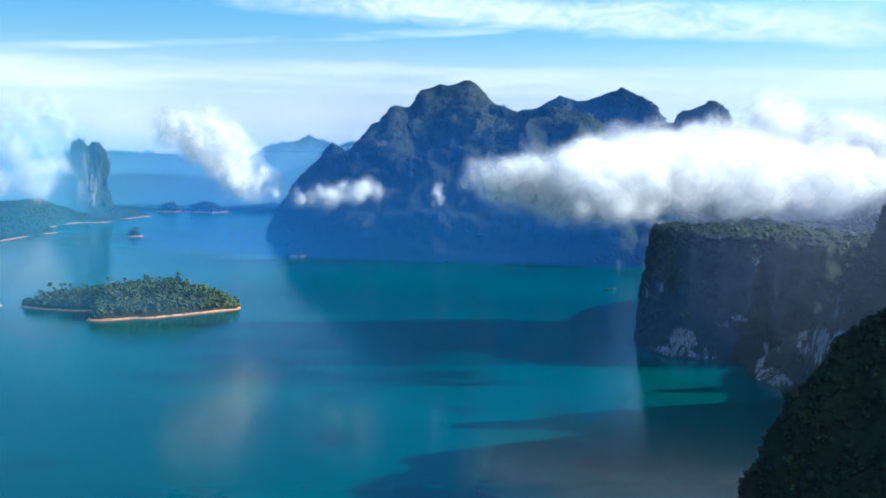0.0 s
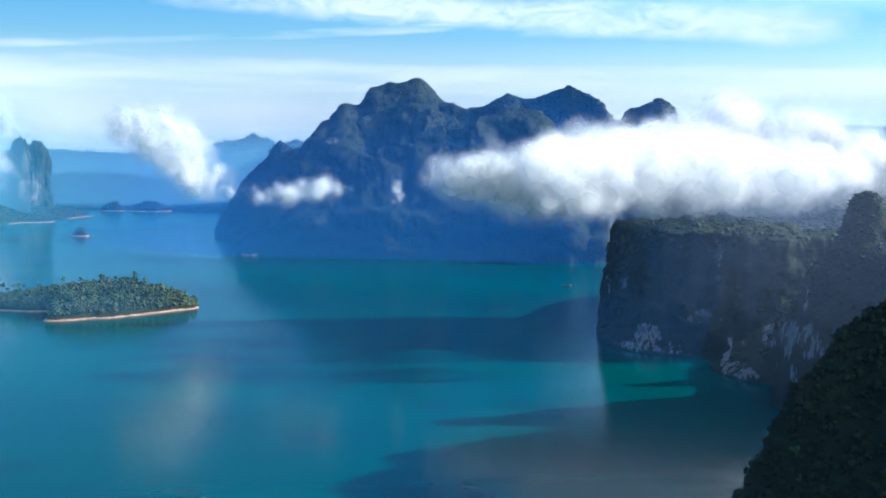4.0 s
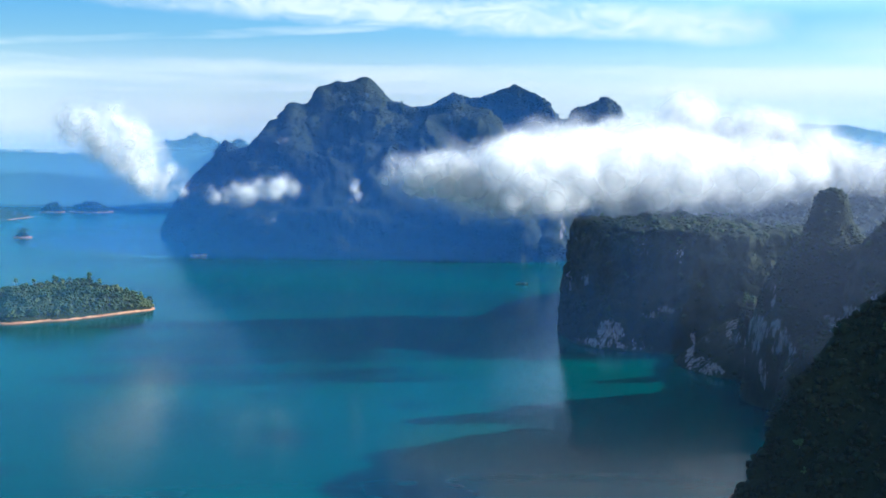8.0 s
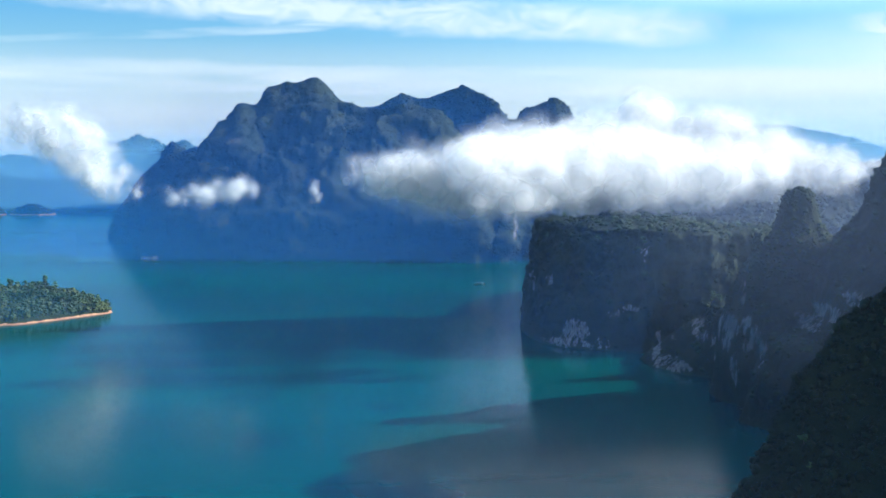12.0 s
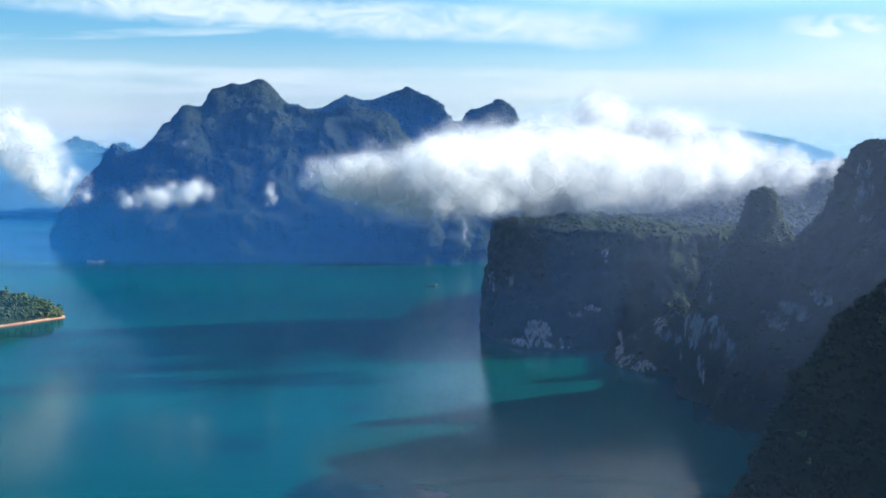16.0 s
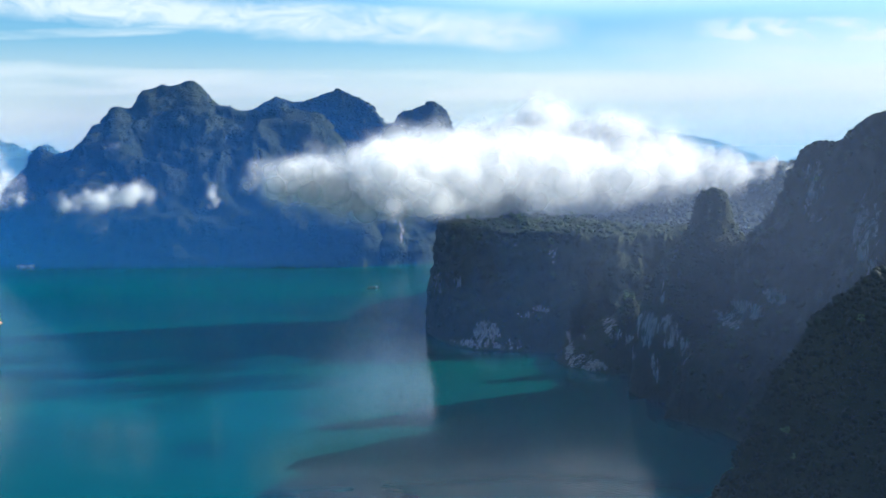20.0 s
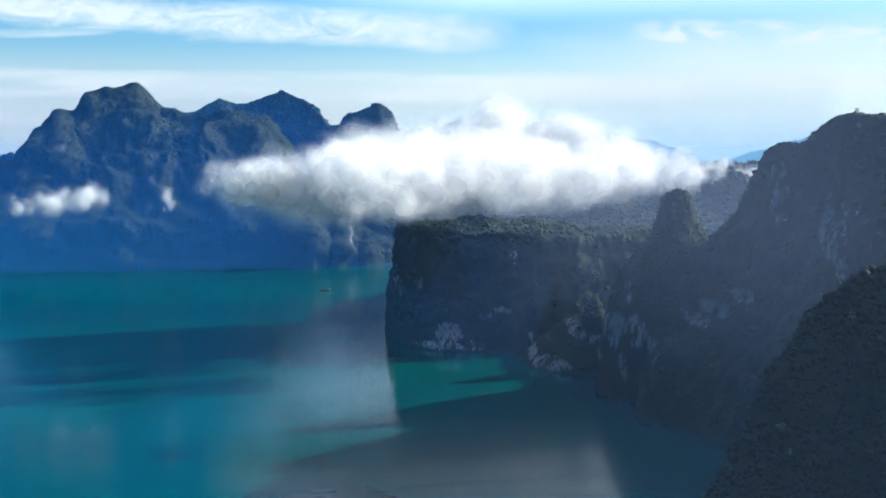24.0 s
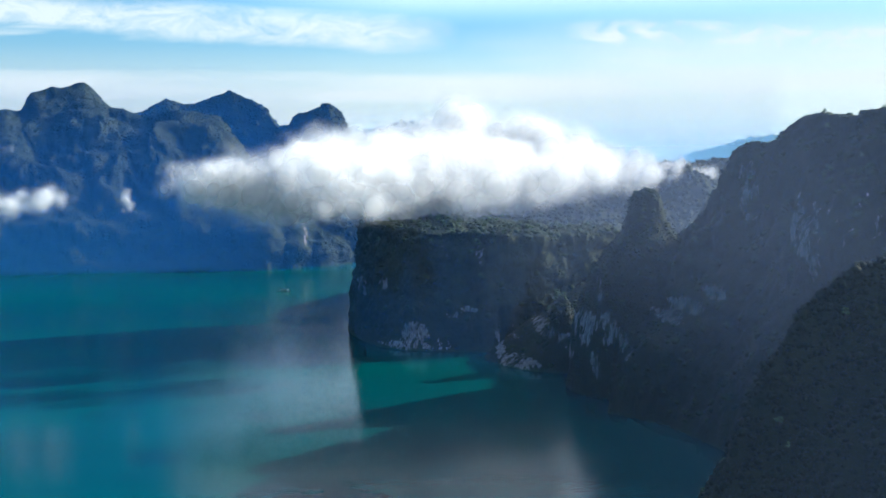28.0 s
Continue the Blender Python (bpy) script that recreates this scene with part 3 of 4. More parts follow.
def shore(parent, line, width, height, label, seed, n=160):
    """A bare strip of earth along the water's edge."""
    p = resample(line, n)
    d = np.gradient(p, axis=0)
    out = np.stack([d[:, 1], -d[:, 0], 0 * d[:, 0]], -1)
    out /= np.linalg.norm(out, axis=1, keepdims=True)
    wob = fbm(p, 9.0, 3, seed)[:, None]
    rows = []
    for w, z in ((-0.7, -0.8), (0.0, 0.25), (0.35, 0.55), (0.6, 0.95), (1.0, 1.0), (1.6, 1.05)):
        row = p - out * (width * (w - 0.6 + 0.45 * wob))
        row[:, 2] = height * z * (1 + 0.5 * wob[:, 0]) if z > 0 else -1.0
        rows.append(row)
    g = np.array(rows)
    g[1:, :, :2] += np.random.default_rng(int(seed)).normal(size=(len(rows) - 1, n, 2)) * 0.25
    idx = np.arange(len(rows) * n).reshape(len(rows), n)
    faces = np.stack([idx[:-1, :-1], idx[:-1, 1:], idx[1:, 1:], idx[1:, :-1]], -1).reshape(-1, 4).tolist()
    return tagged(mesh_object("shore", g.reshape(-1, 3), faces, EARTH, parent), label)


def islet(label, x, y, rx, ry, height, seed, trees=4, crowns=40, size=(1.2, 2.4), band=1.2, grown=(0.6, 1.0)):
    """A small island: an earth or rock mound with a bare rim and a tuft of trees."""
    n, m = 48, 12
    a = np.linspace(0, 2 * math.pi, n, endpoint=False)
    rows = []
    for k in range(m):
        w = k / (m - 1)
        r = 1.08 - w
        rows.append(np.stack([x + rx * r * np.cos(a), y + ry * r * np.sin(a), np.full(n, -1.0 + (height + 1) * (1 - r ** 2.2 if r > 0 else 1))], -1))
    g = np.array(rows)
    wob = fbm(g.reshape(-1, 3), max(rx, 4) * 0.5, 4, seed).reshape(m, n, 1)
    g[..., :2] = np.array((x, y)) + (g[..., :2] - (x, y)) * (1 + 0.3 * wob)
    g[..., 2] += 0.15 * height * wob[..., 0]
    idx = np.arange(m * n).reshape(m, n)
    nxt = np.roll(idx, -1, 1)
    faces = np.stack([idx[:-1], nxt[:-1], nxt[1:], idx[1:]], -1).reshape(-1, 4).tolist()
    ob = mesh_object("islet", g.reshape(-1, 3), faces, KARST)
    bare_rock(ob, (), seed)
    ring = np.array([np.r_[(p[:2] - (x, y)) * 0.995 + (x, y), 0.4] for p in (g[1] + g[0]) / 2])
    shore(ob, [tuple(p) for p in np.r_[ring, ring[:2]]], max(1.5, 0.07 * rx), band, "bare orange earth rim", seed, 120)
    rng = np.random.default_rng(int(seed * 7))
    if crowns:
        scatter("forest", ob, None, crowns, size, FOREST, rng, None, low=band * 0.9, sheer=0.8)
    tagged(ob, label, "islet")
    if trees:
        plant(ob, trees, "small tree growing on a bare islet", "trees on the islets", int(seed * 3), grown, band * 0.8, kinds=(0, 1, 2, 3))
    return ob


# ---- water ----
lake_sheet = mesh_object("water", [(-9000, -4000, 0), (9000, -4000, 0), (9000, 9000, 0), (-9000, 9000, 0)], [(0, 1, 2, 3)], WATER, smooth=False)
tagged(lake_sheet, "calm turquoise lake water with soft ripples", "lake", kind="structure")

# ---- the great massif across the lake ----
FRONT = [(-478, 2300, -4), (-488, 2250, -4), (-470, 2195, -4), (-420, 2160, -4), (-350, 2140, -4), (-260, 2124, -4), (-160, 2110, -4), (-60, 2096, -4), (40, 2080, -4), (92, 2052, -4), (112, 2050, -4), (134, 2088, -4), (152, 2060, -4), (184, 2108, -4), (204, 2076, -4), (265, 2140, -4)]
CREST = [(-480, 2300, 34), (-455, 2345, 78), (-423, 2400, 120), (-412, 2450, 162), (-395, 2480, 192), (-375, 2525, 225), (-368, 2548, 244), (-348, 2571, 253), (-337, 2594, 279), (-304, 2617, 285), (-281, 2652, 317), (-240, 2667, 334), (-183, 2672, 339),
         (-157, 2652, 315), (-137, 2612, 283), (-104, 2574, 283), (-71, 2556, 270), (-23, 2521, 280), (32, 2495, 275), (71, 2468, 264), (93, 2426, 223), (136, 2335, 159), (182, 2245, 110), (243, 2167, 65)]
WAIST = [(-470, 2290, 20), (-465, 2235, 45), (-415, 2200, 70), (-340, 2195, 80), (-250, 2190, 85), (-150, 2180, 85), (-60, 2170, 80), (30, 2150, 75), (85, 2115, 70), (118, 2105, 72), (140, 2140, 66), (166, 2110, 64), (196, 2152, 54), (222, 2125, 44), (268, 2165, 34)]
massif = land("mountain", "steep rainforest-covered limestone massif rising from the lake", [rounded(FRONT, 1), rounded(WAIST, 1), CREST, shifted(CREST, 60, 420, -4)], (26, 60, 30), (0.8, 0.95, 1.6), 330, 21000, (1.6, 3.6), [(165, 2100, 88, 14, 20, 0.95), (178, 2100, 60, 8, 30, 0.75), (-60, 2300, 120, 30, 20, 0.7), (-330, 2200, 60, 30, 14, 0.68)], seed=1.3, lift=-0.5, tall=0.75, sheer=0.9, cliff=0.08, rough=(40.0, 210.0), bumps=(12.0, 46.0), keep=0.12, spurs=(30.0, 150.0))

RIDGE = [(-190, 3190, 200), (-116, 3207, 290), (-40, 3228, 309), (16, 3256, 338), (51, 3256, 325), (93, 3245, 328), (174, 3225, 363), (201, 3195, 344), (239, 3110, 315), (260, 3017, 267), (300, 2990, 180)]
land("mountain", "jagged forested limestone ridge behind the massif", [shifted(RIDGE, 40, -420, -4), RIDGE, shifted(RIDGE, 40, 350, -4)], (60, 24), (0.9, 1.6), 200, 8000, (3.0, 5.6), seed=2.1, lift=-0.2, tall=0.8, sheer=0.6, rough=(24.0, 90.0), bumps=(5.0, 24.0), keep=0.12, spurs=(30.0, 110.0))
HORN = [(246, 2917, 260), (275, 2888, 263), (286, 2876, 283), (316, 2858, 295), (354, 2849, 313), (381, 2840, 290), (398, 2822, 244), (434, 2803, 122), (470, 2800, 60)]
land("mountain", "pointed forested limestone horn above low cloud", [shifted(HORN, 20, -330, -4), HORN, shifted(HORN, 30, 300, -4)], (50, 24), (0.9, 1.6), 110, 4000, (3.0, 5.6), seed=3.1, lift=-0.2, tall=0.8, sheer=0.6, rough=(14.0, 70.0), bumps=(4.0, 22.0), keep=0.12, spurs=(22.0, 90.0))

SHOULDER = [(-596, 3085, 70), (-572, 3072, 185), (-546, 3060, 214), (-512, 3050, 192), (-470, 3040, 205), (-420, 3030, 190)]
land("hill", "forested hump behind the massif's shoulder", [shifted(SHOULDER, 50, -200, -4), SHOULDER, shifted(SHOULDER, 20, 260, -4)], (30, 14), (0.9, 1.6), 110, 2200, (3.0, 5.6), seed=3.4, category="hill", lift=-0.2, tall=0.8, sheer=0.6, rough=(14.0, 70.0), bumps=(4.0, 22.0), keep=0.15)

SPUR = [(-640, 2770, 8), (-612, 2758, 62), (-585, 2752, 100), (-560, 2750, 132), (-540, 2750, 153), (-520, 2750, 172), (-505, 2750, 182), (-470, 2750, 186), (-430, 2755, 186), (-380, 2760, 190)]
land("hill", "dark forested spur beside the massif", [shifted(SPUR, 60, -260, -4), SPUR, shifted(SPUR, 30, 230, -4)], (34, 14), (0.9, 1.6), 120, 2600, (2.4, 4.6), seed=3.8, category="hill", lift=-0.2, tall=0.8, sheer=0.6, rough=(14.0, 70.0), bumps=(4.0, 22.0), keep=0.15, spurs=(14.0, 80.0))

EAST = [(200, 2560, 60), (290, 2480, 105), (400, 2440, 130), (520, 2400, 120), (680, 2360, 150), (860, 2300, 165), (1100, 2250, 180)]
land("hill", "low forested hills beyond the massif", [shifted(EAST, 0, -330, -4), EAST, shifted(EAST, 30, 300, -4)], (36, 14), (0.8, 1.6), 190, 5000, (3.0, 5.6), seed=3.6, category="hills", rough=(26.0, 120.0), bumps=(6.0, 30.0), keep=0.2, sheer=0.6)

# ---- the headland cliffs on the near shore ----
# bare stone: place, reach along, reach in height, amount
HEADLAND_ROCK = [(117, 1112, 15, 14, 14, 0.95), (108, 1110, 4, 28, 5, 0.85), (134, 1096, 6, 14, 9, 0.7), (167, 1010, 10, 5, 16, 0.95), (174, 977, 5, 16, 6, 0.95), (175, 1000, 22, 8, 8, 0.65), (150, 1133, 85, 5, 10, 0.75), (179, 1111, 86, 6, 11, 0.7), (101, 1167, 55, 6, 8, 0.65), (96, 1250, 48, 8, 10, 0.7), (163, 1095, 37, 10, 4, 0.78), (150, 1103, 33, 10, 6, 0.72), (225, 1000, 78, 12, 8, 0.6)]
SPIRE_ROCK = [(192, 969, 32, 12, 8, 0.8), (202, 954, 27, 8, 8, 0.78), (181, 857, 48, 9, 15, 0.92), (190, 835, 50, 8, 14, 0.88), (196, 830, 44, 6, 10, 0.85), (182, 839, 27, 5, 16, 0.88), (192, 857, 75, 3, 12, 0.78)]
BIG_ROCK = [(221, 810, 64, 12, 5, 0.9), (224, 780, 72, 12, 6, 0.9), (230, 752, 83, 9, 6, 0.9), (267, 776, 155, 7, 20, 0.85), (263, 768, 138, 8, 12, 0.72), (272, 715, 133, 5, 20, 0.88), (250, 680, 124, 5, 16, 0.88), (244, 657, 108, 4, 12, 0.85), (258, 640, 136, 30, 22, 0.52), (284, 743, 118, 6, 20, 0.55)]
CLIFF_FOOT = [(170, 1395, -4), (110, 1345, -4), (88, 1300, -4), (78, 1200, -4), (93, 1115, -4), (126, 1096, -4), (150, 1084, -4), (172, 1066, -4), (200, 1066, 8), (232, 1078, 34), (275, 1094, 62), (330, 1108, 92)]
CLIFF_TOP = [(190, 1390, 95), (125, 1335, 100), (103, 1292, 107), (106, 1225, 109), (130, 1160, 106), (160, 1135, 105), (182, 1120, 105), (208, 1108, 104), (238, 1110, 103), (272, 1116, 103), (310, 1126, 103), (348, 1136, 104)]
CLIFF_BROW = [(x * 0.75 + a * 0.25, y * 0.75 + b * 0.25, z * 0.84) for (x, y, z), (a, b, c) in zip(CLIFF_TOP, CLIFF_FOOT)]
PLATEAU = [(300, 1460, 96), (260, 1420, 104), (250, 1380, 108), (250, 1320, 108), (270, 1250, 106), (290, 1200, 104), (310, 1190, 104), (325, 1180, 104), (340, 1176, 104), (356, 1172, 105), (372, 1170, 106)]
headland = land("cliff_headland", "sheer dark limestone headland cliff topped with trees", [rounded(CLIFF_FOOT, 1), rounded(CLIFF_BROW, 1), rounded(CLIFF_TOP, 1), PLATEAU, shifted(PLATEAU, 420, 60, -4)], (44, 12, 26, 12), (1.0, 0.75, 0.8, 1.5), 320, 4200, (1.6, 3.8), HEADLAND_ROCK + SPIRE_ROCK, lift=-0.25, tall=0.9, seed=4.2, sheer=-0.5, cliff=0.10, category="cliff", crowns=NEAR_FOREST, rough=(16.0, 75.0), bumps=(3.6, 11.0), keep=0.4, spurs=(6.0, 34.0))
COVE_FOOT = [(176, 1072, -4), (158, 1045, -4), (158, 1010, -4), (172, 966, -4), (195, 945, -4), (209, 905, -4), (215, 860, -4)]
COVE_MID = [(206, 1062, 27), (200, 1036, 32), (202, 1006, 35), (212, 972, 36), (224, 945, 46), (238, 908, 56), (244, 866, 60)]
COVE_TOP = [(312, 1096, 80), (304, 1060, 76), (300, 1030, 76), (298, 990, 80), (298, 950, 88), (298, 905, 100), (300, 860, 112)]
land("valley_slope", "dark wooded valley slope with pale rock at the waterline", [COVE_FOOT, COVE_MID, COVE_TOP, shifted(COVE_TOP, 180, 30, 40)], (24, 30, 10), (0.8, 1.0, 1.2), 130, 900, (1.4, 3.2), HEADLAND_ROCK + SPIRE_ROCK, lift=-0.2, tall=0.9, seed=4.7, sheer=-0.2, cliff=0.1, category="slope", crowns=NEAR_FOREST, rough=(5.0, 50.0), bumps=(2.0, 16.0), keep=0.3)
HILL = [(229, 1455, 104), (301, 1435, 112), (380, 1415, 128), (419, 1404, 131), (478, 1389, 154), (518, 1379, 171), (550, 1369, 147), (640, 1340, 150), (760, 1320, 170)]
land("hill", "forested plateau hill behind the headland under cloud", [shifted(HILL, -30, -170, 100), HILL, shifted(HILL, 40, 330, -4)], (30, 20), (1.1, 1.6), 150, 6500, (1.8, 3.8), seed=5.2, category="hill", rough=(8.0, 70.0), bumps=(3.0, 16.0), keep=0.2)

v, f, nrm = tower(235, 869, ((-4, 60), (30, 58), (54, 54), (86, 41), (108, 28), (118, 19.5), (128, 14.5), (138, 12), (143, 10.5), (146.5, 8), (148.5, 4.5), (149.5, 1)), rough=3.5, seed=2.4)
spire = mesh_object("limestone_spire", v, f, KARST)
tagged(spire, "slender dark limestone spire with scrub on its top", "rock spire")
scatter("forest", spire, nrm, 1900, (0.8, 1.9), NEAR_FOREST, np.random.default_rng(61), bare_rock(spire, HEADLAND_ROCK + SPIRE_ROCK + BIG_ROCK[:3], 6.1, cliff=0.08), sheer=-0.1, lift=0.0, tall=0.9)

v, f, nrm = tower(207, 972, ((-4, 20), (30, 15), (46, 10), (56, 6), (60, 2)), n=40, rough=4.0, seed=5.5)
knoll = mesh_object("limestone_knoll", v, f, KARST)
tagged(knoll, "tree-topped limestone knoll against the cliff", "rock knoll")
scatter("forest", knoll, nrm, 160, (1.3, 2.6), NEAR_FOREST, np.random.default_rng(62), bare_rock(knoll, SPIRE_ROCK, 5.1, cliff=0.15), sheer=0.35)
BIG_FOOT = [(212, 900, -4), (196, 850, -4), (166, 786, -4), (186, 738, -4), (187, 673, -4), (184, 616, -4), (200, 540, -4), (230, 470, -4)]
BIG_MID = [(238, 880, 60), (232, 840, 62), (222, 790, 66), (226, 740, 70), (230, 690, 72), (232, 640, 74), (240, 560, 76), (262, 490, 70)]
BIG_TOP = [(256, 870, 112), (264, 843, 121), (269, 823, 151), (268, 804, 173), (272, 788, 182), (283, 769, 182), (283, 759, 188), (288, 743, 198), (292, 716, 198), (298, 704, 194), (298, 688, 200), (302, 672, 199), (312, 630, 204), (330, 560, 200), (350, 480, 180)]
big_mountain = land("mountain", "dark limestone mountain with pale bare rock faces above the lake", [BIG_FOOT, BIG_MID, BIG_TOP, shifted(BIG_TOP, 260, 30, -4)], (34, 50, 24), (0.85, 1.0, 1.6), 300, 5200, (1.4, 3.4), BIG_ROCK + SPIRE_ROCK, lift=-0.2, tall=0.9, seed=7.3, sheer=-0.35, cliff=0.10, crowns=NEAR_FOREST, rough=(16.0, 70.0), bumps=(3.6, 12.0), keep=0.25, spurs=(6.0, 40.0))

NEAR_RIDGE = [(30, 424, -6), (52, 426, 38), (66, 428, 60), (80, 430, 90), (98, 432, 112), (115, 432, 124), (150, 430, 135), (250, 420, 160)]
near_hill = land("hillside", "near steep forested hillside in deep shade", [shifted(NEAR_RIDGE, 14, 80, -6), NEAR_RIDGE, shifted(NEAR_RIDGE, 30, -150, -6)], (40, 50), (1.0, 1.2), 150, 13000, (0.7, 2.0), seed=8.1, sheer=0.8, category="hillside", crowns=SHADE_TONED_FOREST, rough=(7.0, 40.0), bumps=(2.0, 9.0), keep=0.2)

# ---- island ----
ISLE_S = rounded([(-601, 1380, 0.8), (-598, 1362, 0.8), (-560, 1346, 0.8), (-535, 1340, 0.8), (-519, 1334, 0.8), (-512, 1345, 0.8), (-494, 1330, 0.8), (-486, 1290, 0.8), (-482, 1262, 0.8), (-466, 1262, 0.8), (-440, 1290, 0.8), (-428, 1288, 0.8), (-405, 1318, 0.8), (-391, 1335, 0.8), (-370, 1368, 0.8), (-354, 1385, 0.8), (-357, 1404, 0.8)])
ISLE_C = [(-598, 1382, 5), (-560, 1392, 15), (-520, 1388, 19), (-490, 1385, 24), (-460, 1385, 28), (-430, 1388, 28), (-400, 1395, 23), (-375, 1404, 12), (-360, 1408, 3)]
ISLE_N = [(-602, 1390, -1), (-560, 1430, -1), (-500, 1450, -1), (-440, 1455, -1), (-390, 1440, -1), (-358, 1412, -1)]
TREES = [tree("broad", 1), tree("broad", 2), tree("tall", 3), tree("palm", 4)]
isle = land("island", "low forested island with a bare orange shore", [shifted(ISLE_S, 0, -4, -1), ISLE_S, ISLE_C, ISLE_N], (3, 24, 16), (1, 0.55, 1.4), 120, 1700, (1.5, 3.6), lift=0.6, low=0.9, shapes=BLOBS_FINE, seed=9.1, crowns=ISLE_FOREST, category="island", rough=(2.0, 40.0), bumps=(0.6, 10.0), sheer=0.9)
shore(isle, ISLE_S, 3.6, 1.6, "bare orange earth bank", 9.4, 260)
plant(isle, 150, "rainforest tree on the low island", "trees on the island", 91, (0.7, 1.2), 3.0)
for first in TREES:
    first.location = (-480 + 9 * TREES.index(first), 1392, 22)
    tagged(first, "rainforest tree on the low island", "tree", "trees on the island")


def hut(x, y, z, turn):
    """A lakeside hut on posts with a tin roof and a deck."""
    root = tagged(new("hut"), "small open lakeside hut with a pale tin roof", "hut")
    for px, py in ((-2.4, -1.8), (2.4, -1.8), (2.4, 1.8), (-2.4, 1.8)):
        part("post", box(bmesh.new(), px, py, 1.2, 0.18, 0.18, 3.6), BOARDS, root)
    part("deck", box(bmesh.new(), 0, 0, 0.5, 5.6, 4.4, 0.18, 0.03), BOARDS, root, "grey board deck")
    part("wall", box(bmesh.new(), 0, 1.7, 1.6, 4.7, 0.1, 2.0, 0.02), BOARDS, root)
    bm = bmesh.new()
    for side in (-1, 1):
        bmesh.ops.create_cube(bm, size=1.0, matrix=pose(0, side * 1.35, 3.35, -side * 24) @ Matrix.Diagonal((6.2, 3.0, 0.08, 1)))
    part("roof", bm, TIN, root, "pale corrugated tin roof")
    root.matrix_basis = pose(x, y, z, 0, 0, turn)
    return root


hut(-474, 1269, 1.6, 20)
islet("tiny orange earth islet off the island", -634, 1371, 9, 7, 3.0, 14.2, 1, 8)
islet("rocky islet with leaning trees in open water", -904, 2646, 17, 11, 8.0, 15.3, 8, 40, (1.6, 3.2), 2.6, (1.0, 1.5))
islet("orange rock islet at the massif's foot", -444, 2163, 13, 9, 7.0, 16.1, 2, 30, (1.2, 2.4), 3.4)
islet("far forested islet with orange shore", -1221, 3920, 40, 30, 24.0, 17.4, 0, 150, (3.5, 6.0), 2.4)
islet("far long forested islet with orange shore", -1106, 3935, 64, 48, 26.0, 18.4, 0, 260, (3.5, 6.5), 2.4)


def tour_boat(x, y, turn):
    """A long covered wooden boat."""
    root = tagged(new("boat"), "long dark wooden boat with a roof and pale bow", "boat")
    bm = bmesh.new()
    rings = []
    for w in np.linspace(-1, 1, 13):
        half = 1.35 * (1 - abs(w) ** 3.2) + 0.12
        keel, rim = -0.35 + 0.5 * max(0, w) ** 3, 0.75 + 0.9 * max(0, w) ** 3 + 0.25 * max(0, -w) ** 3
        rings.append([bm.verts.new((8.4 * w, py * half, pz)) for py, pz in ((-1, rim), (-0.85, 0.1 + keel * 0.4), (-0.3, keel), (0.3, keel), (0.85, 0.1 + keel * 0.4), (1, rim), (0.85, rim - 0.12), (-0.85, rim - 0.12))])
    for r, q in zip(rings, rings[1:]):
        for k in range(8):
            bm.faces.new((r[k], r[(k + 1) % 8], q[(k + 1) % 8], q[k]))
    bm.faces.new(rings[0]), bm.faces.new(rings[-1])
    part("hull", bm, HULL_PAINT, root, "dark painted wooden hull")
    bm = bmesh.new()
    for k in range(7):
        box(bm, -1.2, -1.32 + 0.44 * k, 2.75 - 0.05 * (k - 3) ** 2, 10.5, 0.46, 0.07)
    part("roof", bm, HULL_PAINT, root, "dark arched roof")
    for px in (-6.0, -3.0, 0.0, 3.0):
        for py in (-1.15, 1.15):
            part("post", box(bmesh.new(), px, py, 1.6, 0.1, 0.1, 2.0), BOARDS, root)
    part("cabin", box(bmesh.new(), 5.2, 0, 1.55, 2.4, 1.7, 1.9, 0.15), WHITE_PAINT, root, "pale painted cabin")
    part("deck", box(bmesh.new(), 6.9, 0, 0.95, 1.4, 1.2, 0.1), WHITE_PAINT, root)
    root.matrix_basis = pose(x, y, 0.05, 0, 0, turn)
    return root


tour_boat(80, 1688, 8)

# ---- far shore on the open side ----
HEAD_S = [(-1700, 2300, -1), (-1300, 2330, -1), (-1105, 2420, -1), (-1117, 2560, -1), (-1114, 2733, -1), (-1210, 2900, -1), (-1235, 3150, -1), (-1166, 3201, -1), (-1187, 3393, -1), (-1177, 3582, -1), (-1230, 3650, -1)]
HEAD_C = [(-1900, 2700, 60), (-1500, 2800, 55), (-1330, 2850, 50), (-1300, 2900, 48), (-1310, 2980, 50), (-1350, 3100, 55), (-1360, 3250, 58), (-1340, 3350, 46), (-1285, 3450, 32), (-1225, 3575, 18), (-1240, 3660, 4)]
promontory = land("hill", "low forested promontory with orange earth shores", [HEAD_S, HEAD_C, shifted(HEAD_C, -500, 350, -2)], (26, 14), (0.8, 1.4), 200, 9000, (2.0, 4.4), lift=0.05, tall=0.9, seed=10.1, category="promontory", rough=(6.0, 80.0), bumps=(2.0, 20.0))
bank = [tuple(p) for p in resample(HEAD_S[2:10], 40).tolist()]
for first, last in ((0, 5), (8, 14), (17, 19), (22, 28), (33, 39)):
    shore(promontory, bank[first:last + 1], 4.5, 1.1, "orange earth bank", 10.7 + first, 90)
v, f, nrm = [], [], []
